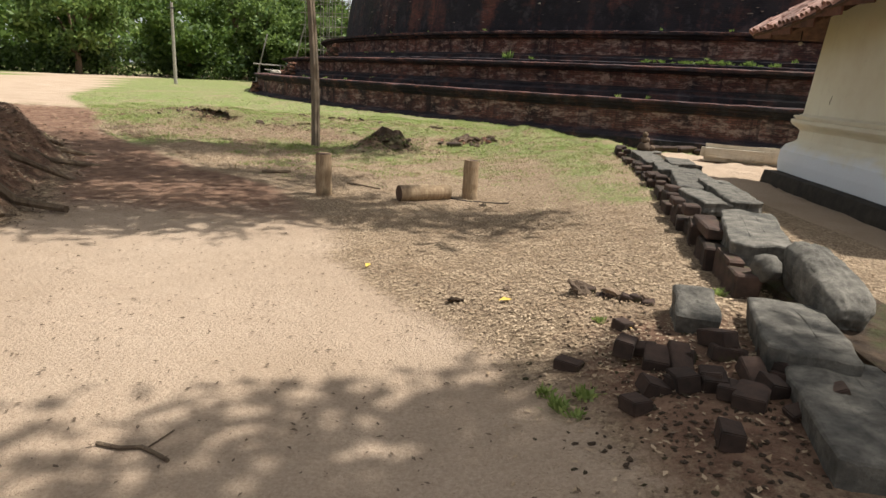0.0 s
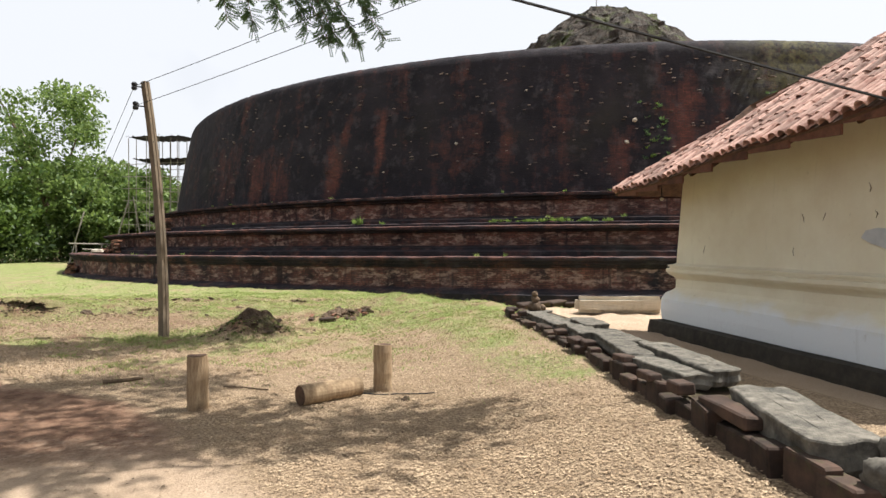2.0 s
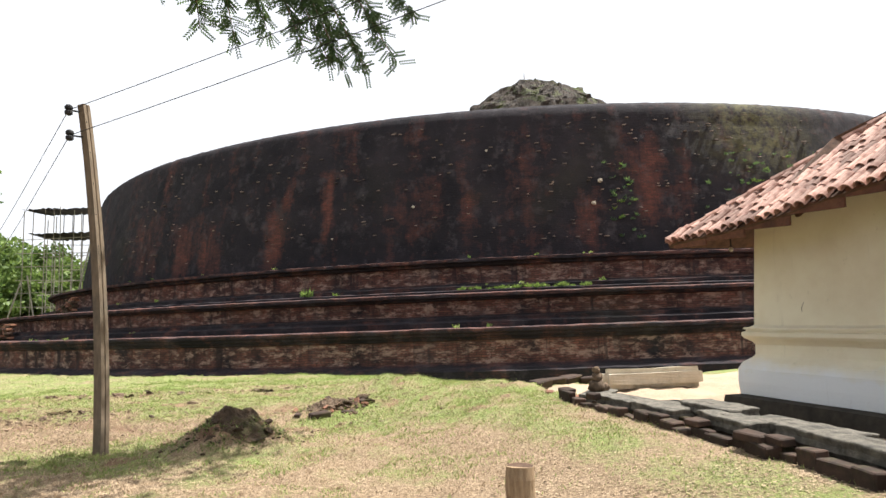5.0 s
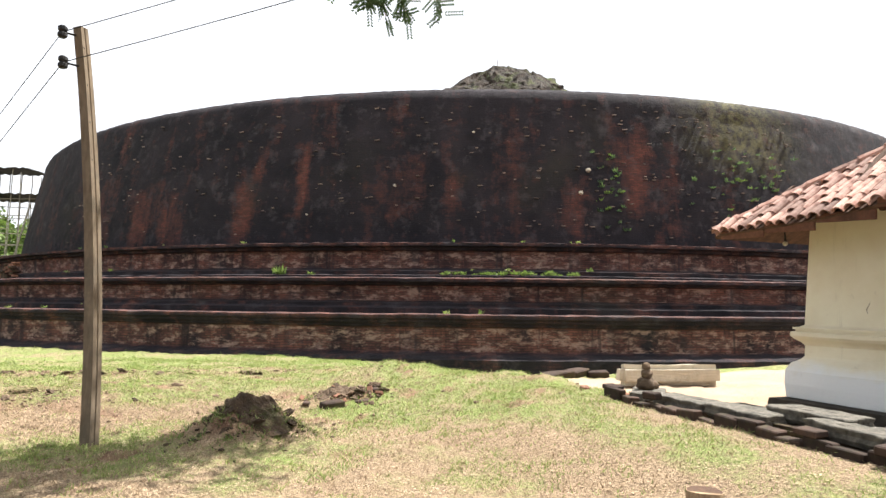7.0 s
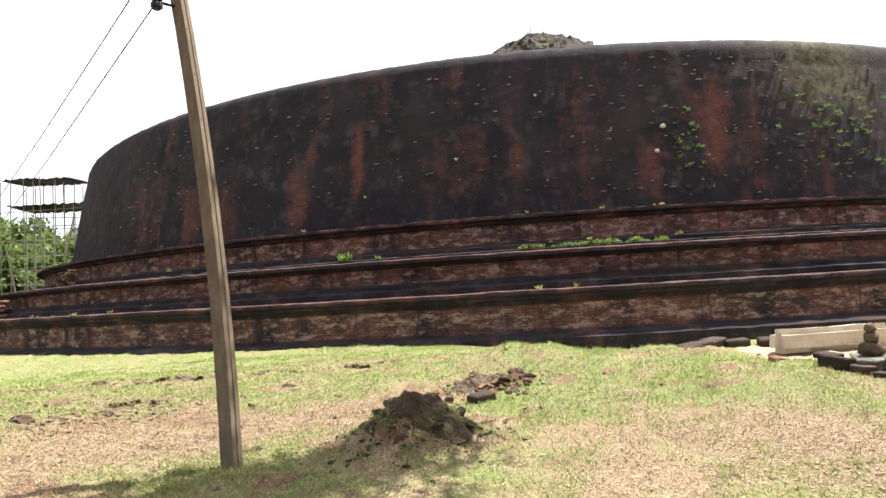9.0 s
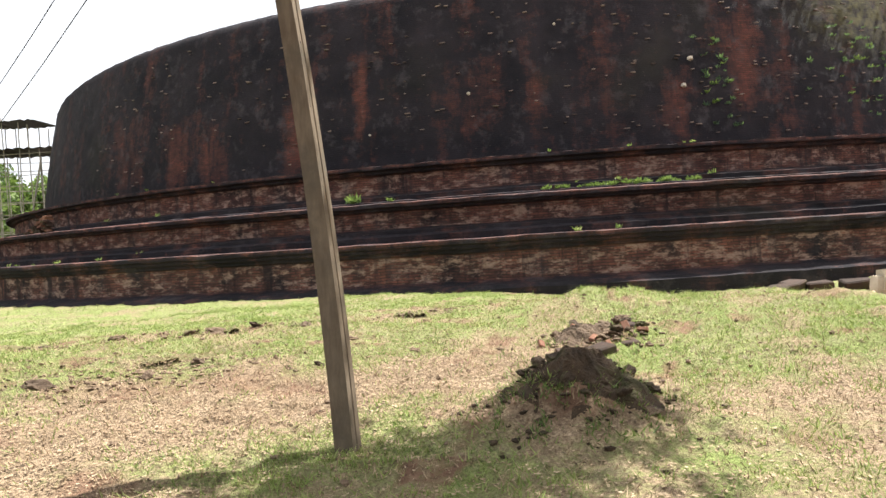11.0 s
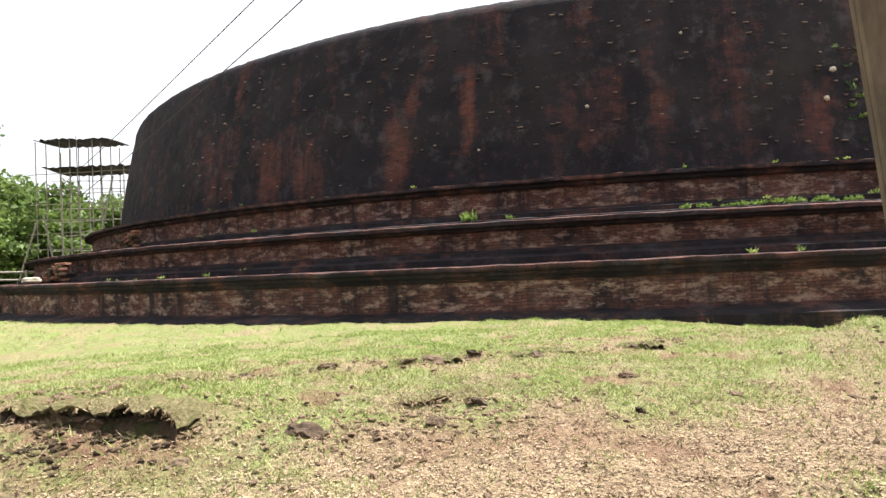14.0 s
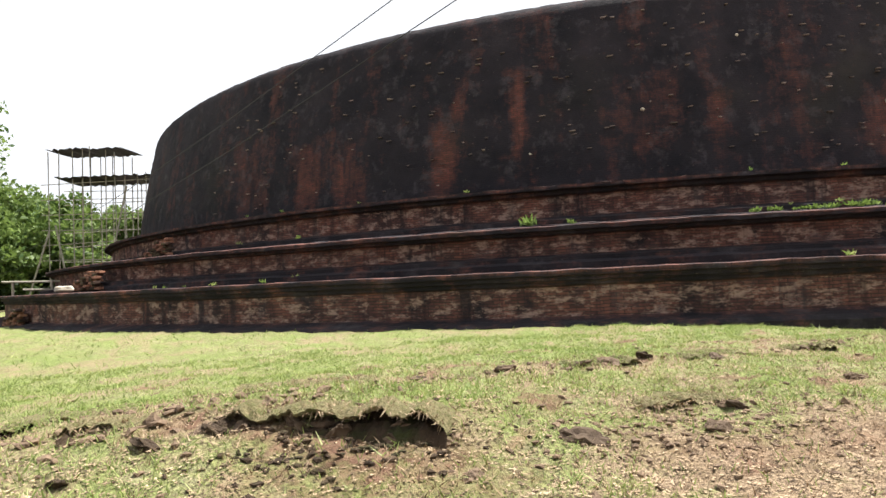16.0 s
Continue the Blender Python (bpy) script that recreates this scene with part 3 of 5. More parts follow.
        box(bm, 0.03, 0.78, 0.12, pose(x0 + 0.03, float(y) - 0.3, eave_z(y - 0.3) - 0.1, 0.06 * 57, 0, 0), 0.006, 0.006, int(-y * 3))
        part("fascia_board", bm, M_FASCIA, ob)
    me = tile_mesh()
    slope = math.degrees(math.atan2(rise, run))
    rnd = random.Random(5)
    ln = math.hypot(run, rise)
    count = 0
    rest = []
    for col in range(int((over - near) / 0.165)):
        y = over - 0.08 - col * 0.165
        u_max = min(1.0, (over - y) / (run * 1.12))
        for row in range(int(u_max * ln / 0.27) + 1):
            d = row * 0.27 - 0.05
            p = roof_point(d / ln, y)
            m = Matrix.Translation(p + Vector((0, 0, 0.04 + rnd.uniform(-0.012, 0.03)))) @ pose(0, 0, 0, 0, -slope, rnd.uniform(-5, 5)) @ pose(0, 0, 0, rnd.uniform(-2, 4), 0, -90)
            if y > -5.4 and count < 330:
                t = new("tile", me)
                t.parent = ob
                t.matrix_local = m
                count += 1
            else:
                rest.append(m)
    if rest:
        bm = bmesh.new()
        for m in rest:
            b2 = bmesh.new()
            b2.from_mesh(me)
            bmesh.ops.transform(b2, matrix=m, verts=b2.verts)
            tmp = bpy.data.meshes.new("tmp")
            b2.to_mesh(tmp)
            b2.free()
            bm.from_mesh(tmp)
            bpy.data.meshes.remove(tmp)
        tagged(part("more_tiles", bm, M_TILE, ob), kind="stuff")
    hip0, hip1 = roof_point(0, over), roof_point(1, over - run * 1.12)
    d = hip1 - hip0
    k = int(d.length / 0.34)
    for i in range(k):
        a = hip0 + d * (i / k) + Vector((0, 0, 0.06))
        b = hip0 + d * ((i + 1.12) / k) + Vector((0, 0, 0.05))
        bm = bmesh.new()
        tube(bm, [a, b], [0.085, 0.07], 8)
        part("hip_tile", bm, M_TILE, ob)
    grey = random.Random(8)
    for py, pz, sy, sz in ((-4.72, 1.66, 0.62, 0.42),):
        bm = bmesh.new()
        ring = []
        for q in range(22):
            a = 2 * math.pi * q / 22 + 0.05
            e = 0.5 * (1 + 0.32 * math.sin(3 * a + 1.2) + 0.35 * noise.noise(Vector((math.cos(a) * 2, math.sin(a) * 2, py * 5))))
            z_ = pz + sz * e * math.sin(a)
            ring.append((py + sy * e * math.cos(a), z_))
        front = [bm.verts.new((0.0 - (z_ - 1.28) * -0.06 - 0.034, y_, z_)) for y_, z_ in ring]
        back = [bm.verts.new((0.0 - (z_ - 1.28) * -0.06 + 0.03, y_, z_)) for y_, z_ in ring]
        bm.faces.new(front)
        for q in range(22):
            bm.faces.new((front[q], front[(q + 1) % 22], back[(q + 1) % 22], back[q]))
        part("cement_patch", bm, M_CEMENT, ob, "grey cement repair patch")
    for q in range(7):
        bm = bmesh.new()
        y_, z_ = grey.uniform(-5.6, -0.5), grey.choice((1.45, 1.4, 1.5, 1.9, 2.2))
        x_ = (z_ - 1.28) * 0.06 - 0.028
        tube(bm, [(x_, y_, z_), (x_, y_ + grey.uniform(-0.03, 0.03), z_ + 0.05), (x_ + 0.004, y_ + grey.uniform(-0.05, 0.05), z_ + grey.uniform(0.08, 0.16))], [0.003, 0.005, 0.002], 5)
        part("chip", bm, M_WOOD_DARK, ob, "small dark scar in the plaster")
    bm = bmesh.new()
    lamp_at = Vector((-0.25, 0.05, 2.45))
    bmesh.ops.create_uvsphere(bm, u_segments=12, v_segments=8, radius=0.035, matrix=Matrix.Translation(lamp_at))
    lamp = part("bulb", bm, M_PALESTONE, ob, "small white bulb under the eave")
    bm = bmesh.new()
    tube(bm, [lamp_at + Vector((0, 0, 0.03)), lamp_at + Vector((0, 0, 0.2))], 0.012, 6)
    part("bulb_wire", bm, M_BLACK, ob)
    return ob


M_CEMENT = simple("grey_cement", (0.40, 0.40, 0.41), (0.52, 0.52, 0.52), 5)
# Black of the ledge stands in for the shadow band under the white wall.
M_FOOT = simple("shadow_black_ledge", (0.025, 0.022, 0.018), (0.06, 0.05, 0.038), 6)
M_FASCIA = simple("peeling_red_fascia", (0.10, 0.042, 0.028), (0.17, 0.08, 0.05), 8, third=(0.06, 0.03, 0.022))
build_shrine()


# ---- posts, fallen log, electricity pole ----
def build_post(x, y, h, r, seed):
    ob = thing("timber_post", "short round weathered timber post set in dry ground", "post", "posts beside the path", at=Matrix.Translation((x, y, gz(x, y))))
    bm = bmesh.new()
    n = 10
    pts = [(0.004 * math.sin(k * 1.7 + seed), 0.004 * math.cos(k * 2.1 + seed), -0.25 + (h + 0.25) * k / n) for k in range(n + 1)]
    tube(bm, pts, [r * (1.03 - 0.004 * k) for k in range(n)] + [r * 0.96], 20)
    part("shaft", bm, M_LOG, ob, smooth=False)
    bm = bmesh.new()
    bmesh.ops.create_circle(bm, cap_ends=True, segments=20, radius=r * 0.9, matrix=Matrix.Translation((pts[-1][0], pts[-1][1], h + 0.004)))
    part("cut_top", bm, M_LOGEND, ob, "grey cut end")
    return ob


build_post(-1.50, 7.96, 0.52, 0.100, 1)
build_post(0.35, 8.29, 0.49, 0.100, 3)


def build_log():
    a, b, r = Vector((-0.54, 7.84, 0)), Vector((0.07, 8.15, 0)), 0.105
    a.z, b.z = gz(a.x, a.y) + r - 0.01, gz(b.x, b.y) + r - 0.01
    ob = thing("fallen_log", "fallen round timber post lying on dry grass", "log", at=Matrix.Translation((0, 0, 0)))
    bm = bmesh.new()
    tube(bm, [a.lerp(b, k / 8) + Vector((0, 0, 0.004 * math.sin(k * 2))) for k in range(9)], [r * (1 - 0.006 * k) for k in range(9)], 20)
    part("shaft", bm, M_LOG, ob, smooth=False)
    d = (b - a).normalized()
    bm = bmesh.new()
    tube(bm, [a - d * 0.004, a + d * 0.01], r * 0.93, 20)
    part("cut_end", bm, M_LOGEND, ob, "dark cut end")
    bm = bmesh.new()
    pts = [Vector((0.1, 8.2, 0.2)) + Vector((k * 0.09, -k * 0.045 - 0.03 * math.sin(k), 0)) for k in range(9)]
    tube(bm, [(p.x, p.y, gz(p.x, p.y) + 0.012) for p in pts], 0.007, 5)
    part("wire", bm, M_BLACK, ob, "loose dark wire on the ground")
    return ob


build_log()

POLE_BASE, POLE_TOP = Vector((-2.785, 13.47, 0.08)), Vector((-3.10, 13.74, 4.66))


def build_pole():
    ob = thing("electricity_pole", "slim leaning concrete electricity pole with two insulators", "pole")
    bm = bmesh.new()
    d = POLE_TOP - POLE_BASE
    up = d.normalized()
    ax = Vector((math.cos(radians(-41)), math.sin(radians(-41)), 0))
    ay = up.cross(ax).normalized()
    ax = ay.cross(up)
    m = Matrix.Translation(POLE_BASE - up * 0.3) @ Matrix((ax, ay, up)).transposed().to_4x4()
    n = 14
    rows = []
    for i in range(n + 1):
        s = 0.066 - 0.014 * i / n
        w = s * 0.55
        prof = [(-s, -s), (s, -s), (s, -w * 0.3), (s * 0.8, 0), (s, w * 0.3), (s, s), (-s, s), (-s, w * 0.3), (-s * 0.8, 0), (-s, -w * 0.3)]
        h = (d.length + 0.3) * i / n
        bow = Vector((0.085, 0.04, 0)) * 4 * (i / n) * (1 - i / n)
        rows.append([bm.verts.new(m @ Vector((x + 0.004 * noise.noise(Vector((h * 3, x * 9, 1))), y, h)) + bow) for x, y in prof])
    for a, b in zip(rows, rows[1:]):
        for k in range(10):
            bm.faces.new((a[k], a[(k + 1) % 10], b[(k + 1) % 10], b[k]))
    bm.faces.new(rows[-1])
    bmesh.ops.recalc_face_normals(bm, faces=bm.faces)
    part("shaft", bm, M_POLE, ob, "grey-brown shaft with a grooved side")
    for k, drop in enumerate((0.1, 0.45)):
        c = POLE_TOP - d.normalized() * drop + Vector((-0.17, -0.06, 0))
        bm = bmesh.new()
        tube(bm, [c + Vector((0, 0, z)) for z in (-0.07, -0.05, -0.02, 0.0, 0.02, 0.05, 0.07)], [0.03, 0.05, 0.05, 0.032, 0.05, 0.05, 0.03], 12)
        ins = part("insulator", bm, M_BLACK, ob, "dark spool insulator")
        bm = bmesh.new()
        tube(bm, [c, c + Vector((0.17, 0.06, 0.0))], 0.012, 6)
        part("bracket", bm, M_BLACK, ins)
    for k in range(6):
        bm = bmesh.new()
        f = (0.25 + 0.42 * k) / d.length
        p = POLE_TOP - d * f + Vector((0.085, 0.04, 0)) * 4 * f * (1 - f)
        bmesh.ops.create_circle(bm, cap_ends=True, segments=8, radius=0.012, matrix=Matrix.Translation(p + Vector((0.012, -0.066, 0))) @ pose(0, 0, 0, 90, 0, 10))
        part("bolt_hole", bm, M_BLACK, ob)
    return ob


build_pole()


def build_wire(name, a, b, sag, r=0.0055):
    bm = bmesh.new()
    a, b = Vector(a), Vector(b)
    n = 16
    tube(bm, [a.lerp(b, k / n) - Vector((0, 0, 4 * sag * (k / n) * (1 - k / n))) for k in range(n + 1)], r, 5)
    ob = part(name, bm, M_BLACK)
    return tagged(ob, "thin sagging black overhead cable", "cable", "overhead cables")


d_pole = (POLE_TOP - POLE_BASE).normalized()
for k, drop in enumerate((0.1, 0.45)):
    c = POLE_TOP - d_pole * drop + Vector((-0.17, -0.06, 0.0))
    build_wire("overhead_cable", c, c + Vector((14.0, -13.4, 3.0)), 0.25)
    build_wire("overhead_cable", c, (-28.0 + 0.8 * k, 84.0, 6.0 - 0.35 * k), 2.6)
build_wire("overhead_cable", (4.98, 6.2, 3.03), (-8.75, 7.0, 5.6), 0.0, 0.013)


# ---- stone pillar lying by the terrace ----
def build_pillar():
    a, b = Vector((6.02, 15.25, 0)), Vector((7.95, 14.55, 0))
    ob = thing("stone_pillar", "pale rough stone pillar lying on the sandy terrace", "stone")
    bm = bmesh.new()
    d = b - a
    box(bm, d.length, 0.34, 0.40, Matrix.Translation((*((a + b) / 2).xy, 0.1)) @ pose(0, 0, 0, 0, 0, math.degrees(math.atan2(d.y, d.x))), 0.09, 0.035, 4, 3)
    part("pillar", bm, M_PALESTONE, ob, smooth=False)
    return ob


build_pillar()


# ---- low wall of brick and stone slabs beside the terrace ----
def build_slab(x, y, top, sx, sy, sz, yaw, tilt=0.0, roll=0.0, seed=0, bevel=0.014, material=None, name="stone_slab",
               label="flat grey weathered stone slab on a low brick wall", group="slabs along the terrace"):
    bm = bmesh.new()
    n = 44
    edge = []
    for k in range(n):
        a = 2 * math.pi * (k + 0.5) / n
        c, d = math.cos(a), math.sin(a)
        m = max(abs(c), abs(d))
        w = 1 + 0.09 * noise.noise(Vector((c * 1.1, d * 1.1, seed * 2.7))) + 0.025 * noise.noise(Vector((c * 5, d * 5, seed)))
        q = m / (abs(c) ** 20 + abs(d) ** 20) ** (1 / 20)
        edge.append((c / m * q * w * sx / 2, d / m * q * w * sy / 2))
    rows = []
    for inset, z in ((0.03, -sz), (0.0, -sz * 0.7), (0.012, -sz * 0.4), (0.0, -bevel), (bevel * 0.45, -bevel * 0.3), (bevel * 1.2, 0.0), (sy * 0.2, 0.0), (sy * 0.36, 0.0)):
        row = []
        for k, (px, py) in enumerate(edge):
            fx, fy = max(0.0, 1 - inset / (sx / 2)), max(0.0, 1 - inset / (sy / 2))
            p = Vector((px * fx, py * fy, z))
            p += noise.noise_vector(Vector((px * 6, py * 6, z * 9 + seed * 3.3))) * (0.014 if z < 0 else 0.007)
            p.z += 0.012 * noise.noise(Vector((px * fx * 5, py * fy * 7, seed)))
            row.append(bm.verts.new(p))
        rows.append(row)
    for lo, hi in zip(rows, rows[1:]):
        for k in range(n):
            bm.faces.new((lo[k], lo[(k + 1) % n], hi[(k + 1) % n], hi[k]))
    bm.faces.new(rows[-1])
    bm.faces.new(rows[0][::-1])
    ob = part(name, bm, material or M_STONE)
    ob.matrix_world = pose(x, y, top, roll, tilt, yaw)
    return tagged(ob, label, "stone", group)


SLABS = ((1.62, 1.50, 0.44, 0.70, 0.46, 0.40, 76, 2), (1.69, 2.36, 0.50, 0.98, 0.42, 0.42, 74, 2), (1.80, 3.06, 0.55, 0.80, 0.38, 0.42, 72, 1), (2.28, 4.62, 0.71, 1.20, 0.40, 0.22, 70, -1),
         (2.64, 6.48, 0.63, 1.05, 0.28, 0.14, 86, 1), (2.98, 6.68, 0.67, 1.55, 0.32, 0.15, 80, 0), (2.93, 7.75, 0.63, 1.62, 0.28, 0.15, 74, 0),
         (3.30, 8.50, 0.60, 1.25, 0.32, 0.14, 79, 1), (3.17, 9.15, 0.60, 0.80, 0.32, 0.14, 77, -1), (3.55, 9.75, 0.62, 1.0, 0.36, 0.14, 76, 1),
         (3.36, 10.4, 0.56, 0.85, 0.34, 0.14, 80, 0), (3.88, 10.75, 0.50, 0.8, 0.34, 0.16, 70, 3), (3.52, 11.3, 0.54, 0.85, 0.36, 0.15, 84, 0),
         (3.70, 12.1, 0.52, 0.70, 0.42, 0.15, 40, 0), (4.35, 11.9, 0.32, 0.8, 0.3, 0.14, 12, 0))
for n, (x, y, top, sx, sy, sz, yaw, tilt) in enumerate(SLABS):
    build_slab(x, y, top, sx, sy, sz, yaw, tilt, (n % 3) - 1.0, n + 1)
build_slab(1.42, 3.36, 0.55, 0.22, 0.36, 0.32, -14, 3, 9, 31, 0.022, M_STONE, "stone_block", "dark squared stone block tilted beside the wall", "loose stones")


def lump(bm, r, squash, seed, at=Matrix()):
    b = bmesh.new()
    bmesh.ops.create_icosphere(b, subdivisions=3, radius=1.0)
    for v in b.verts:
        n = noise.noise(v.co * 1.6 + Vector((seed * 3.1, seed, 2))) * 0.35 + noise.noise(v.co * 4 + Vector((seed, 5, 1))) * 0.12
        v.co = v.co * (1 + n)
        v.co = Vector((v.co.x * r * squash[0], v.co.y * r * squash[1], v.co.z * r * squash[2]))
    bmesh.ops.transform(b, matrix=at, verts=b.verts)
    tmp = bpy.data.meshes.new("tmp")
    b.to_mesh(tmp)
    b.free()
    bm.from_mesh(tmp)
    bpy.data.meshes.remove(tmp)


bm = bmesh.new()
bmesh.ops.create_icosphere(bm, subdivisions=5, radius=1.0)
for v in bm.verts:
    d = v.co.normalized()
    q = (abs(d.x) ** 4 + abs(d.y) ** 4 + abs(d.z) ** 4) ** -0.25
    q *= 1 + 0.10 * noise.noise(d * 1.7 + Vector((4, 1, 2))) + 0.05 * noise.noise(d * 6) + 0.02 * noise.noise(d * 17)
    v.co = Vector((d.x * 0.42, d.y * 0.135, d.z * 0.16)) * q
boulder = part("boulder", bm, M_STONE, smooth=True)
boulder.matrix_world = pose(2.24, 3.62, 0.57, 0, -9, 80)
tagged(boulder, "long rounded dark stone block lying against the slabs", "stone", "loose stones")
bm = bmesh.new()
lump(bm, 0.085, (1, 1, 0.95), 9)
ball = part("round_stone", bm, M_STONE, smooth=True)
ball.matrix_world = pose(2.00, 3.82, 0.62)
tagged(ball, "round pitted stone sitting between slabs", "stone", "loose stones")


def brick_mesh(name, sx, sy, sz, material, seed):
    bm = bmesh.new()
    box(bm, sx, sy, sz, Matrix(), 0.0, 0.0, seed, 0)
    bmesh.ops.bevel(bm, geom=bm.edges[:], offset=0.012, segments=1, affect="EDGES")
    for v in bm.verts:
        v.co += noise.noise_vector(v.co * 9 + Vector((seed * 5, 0, 0))) * 0.012
    return mesh_of(name, bm, material)


KERB = [brick_mesh("brick", 0.25, 0.15, 0.085, M_MOSSBRICK, k) for k in range(5)]
EDGE = [brick_mesh("brick", 0.27, 0.14, 0.23, M_MOSSBRICK, k + 20) for k in range(5)]
RED = [brick_mesh("brick", 0.25, 0.14, 0.08, M_RAWBRICK, k + 9) for k in range(4)]


def build_wall():
    ob = thing("low_brick_wall", "low broken wall of dark mossy bricks under stone slabs", "wall", kind="structure")
    core = bmesh.new()
    pts = [(1.95, 2.3), (2.02, 4.0), (2.26, 5.26), (2.45, 6.36), (2.7, 7.3), (2.9, 8.33), (3.2, 10.2), (3.42, 12.2)]
    rnd = random.Random(11)
    ys = np.arange(3.9, 12.3, 0.27)
    for course in range(2):
        for k, y in enumerate(ys):
            x = float(np.interp(y, [p[1] for p in pts], [p[0] for p in pts])) - 0.1
            yaw = 90 - math.degrees(math.atan2(0.2, 1))
            out = (0.02, -0.02, -0.06)[course] + rnd.uniform(-0.04, 0.03)
            if course == 1 and rnd.random() < 0.72:
                continue
            b = new("brick", rnd.choice(KERB if course else EDGE))
            b.parent = ob
            b.matrix_world = pose(x - out, float(y) + 0.13 * (course % 2) + rnd.uniform(-0.02, 0.02), gz(x - out - 0.15, y) - (0.06 if y < 8 else 0.13) + course * 0.225, rnd.uniform(-5, 5), rnd.uniform(-4, 4), yaw + rnd.uniform(-7, 7)) @ Matrix.Diagonal((rnd.uniform(0.85, 1.35), rnd.uniform(0.7, 1.2), rnd.uniform(0.7, 1.1), 1))
    for (x0, y0), (x1, y1) in zip(pts, pts[1:]):
        ln = math.hypot(x1 - x0, y1 - y0)
        box(core, ln + 0.1, 0.62, 0.5, pose((x0 + x1) / 2 + 0.36, (y0 + y1) / 2, -0.02, 0, 0, math.degrees(math.atan2(y1 - y0, x1 - x0))), 0.04, 0.05, int(x0 * 10), 2)
    part("rubble_core", core, M_SOIL, ob, "dark earth and rubble inside the wall")


build_wall()

rnd = random.Random(21)
def shard_mesh(sx, sy, sz, material, seed):
    bm = bmesh.new()
    box(bm, sx, sy, sz, Matrix(), 0.005, 0.007, seed, 0)
    return mesh_of("brick", bm, material)


SHARDS = [shard_mesh(0.10 + 0.03 * (k % 3), 0.085 + 0.02 * (k % 2), 0.06 + 0.012 * (k % 3), M_MOSSBRICK, 70 + k) for k in range(6)]
for k in range(28):
    x, y = rnd.gauss(1.27, 0.19), rnd.gauss(2.66, 0.28)
    b = new("brick", rnd.choice(SHARDS))
    b.matrix_world = pose(x, y, gz(x, y) - 0.012 + (0.03 if k % 7 == 0 else 0.0), rnd.gauss(0, 9), rnd.gauss(0, 9), 70 + rnd.gauss(0, 30)) @ Matrix.Diagonal((rnd.uniform(0.7, 1.3), rnd.uniform(0.8, 1.3), rnd.uniform(0.8, 1.2), 1))
    tagged(b, "loose broken dark red brick lying in soil", "brick", "loose bricks")
for x, y, yaw, s in ((0.16, 14.52, 12, 1.25), (0.62, 14.6, -20, 0.8), (0.95, 14.95, 40, 0.7), (-0.15, 14.75, 70, 0.6), (3.42, 12.3, 5, 1.0), (3.55, 13.2, 60, 0.9),
                     (5.2, 16.3, 20, 1.9), (5.7, 16.5, -10, 1.6), (6.2, 16.7, 15, 2.0), (6.6, 16.5, -30, 1.7), (7.2, 16.2, -35, 2.0), (4.9, 15.9, 30, 1.0)):
    b = new("brick", RED[int(x * 10) % 4] if y < 14 else KERB[int(x * 10) % 5])
    b.matrix_world = pose(x, y, gz(x, y) - 0.01, 4, -3, yaw) @ Matrix.Scale(s, 4)
    tagged(b, "loose old brick lying on the grass", "brick", "loose bricks")

# small stacked stone figure at the wall's end
fig = thing("stacked_stones", "small stack of rounded brown stones on a slab", "stones", at=pose(3.72, 12.15, 0.51))
for r_, sq, seed_, at_ in ((0.11, (1.1, 1, 0.9), 3, (0, 0, 0.08)), (0.075, (1, 0.95, 0.9), 5, (0.01, 0, 0.21)), (0.05, (1, 1, 0.95), 7, (0, 0, 0.31)), (0.07, (1, 1, 0.9), 11, (0.16, 0.04, 0.05))):
    bm = bmesh.new()
    lump(bm, r_, sq, seed_, pose(*at_))
    part("stone", bm, M_CLOD, fig, smooth=True)


# ---- clods, scarp, twigs ----
CLODS = []
for k in range(6):
    bm = bmesh.new()
    lump(bm, 0.05, (1.4, 0.95, 0.42), 20 + k)
    for v in bm.verts:
        v.co += noise.noise_vector(v.co * 45 + Vector((k, 0, 0))) * 0.012
    CLODS.append(mesh_of("dirt_clod", bm, M_SOIL if k % 3 == 0 else M_CLOD, False))


DARK = CLODS[0], CLODS[3]


def clod(x, y, s, lift=0.0, label="dry lump of brown soil on grass"):
    c = new("dirt_clod", rnd.choice(CLODS))
    c.matrix_world = pose(x, y, gz(x, y) + 0.008 * s + lift, rnd.uniform(-30, 30), rnd.uniform(-30, 30), rnd.uniform(0, 360)) @ Matrix.Scale(s, 4)
    return tagged(c, label, "clod", "lumps of soil")


for x, y, s in ((-4.79, 16.38, 2.2), (-3.01, 18.38, 2.4), (-3.35, 18.42, 1.6), (-2.5, 18.5, 1.4), (-1.9, 18.1, 1.5), (-0.25, 18.19, 2.0), (-0.45, 18.25, 1.6),
                (-4.2, 18.45, 1.6), (-5.0, 18.6, 1.3), (-3.9, 16.2, 1.3), (-3.4, 16.5, 1.2), (-5.6, 16.2, 1.0), (-1.7, 16.8, 1.4), (-2.3, 15.9, 1.0),
                (-7.2, 17.2, 1.5), (-7.6, 16.9, 1.0), (0.5, 7.75, 0.9), (0.15, 4.1, 0.9), (0.96, 3.97, 1.6), (1.12, 3.88, 1.3), (1.25, 3.78, 1.0), (0.5, 4.23, 0.6), (-1.2, 16.0, 0.9)):
    clod(x, y, s)
for k in range(16):
    a = rnd.uniform(0, 6.28)
    r = abs(rnd.gauss(0, 0.26))
    clod(-1.26 + r * math.cos(a), 13.1 + 0.85 * r * math.sin(a), rnd.uniform(0.5, 1.3), 0.03, "dark lump of turned soil on a heap").data = DARK[k % 2]
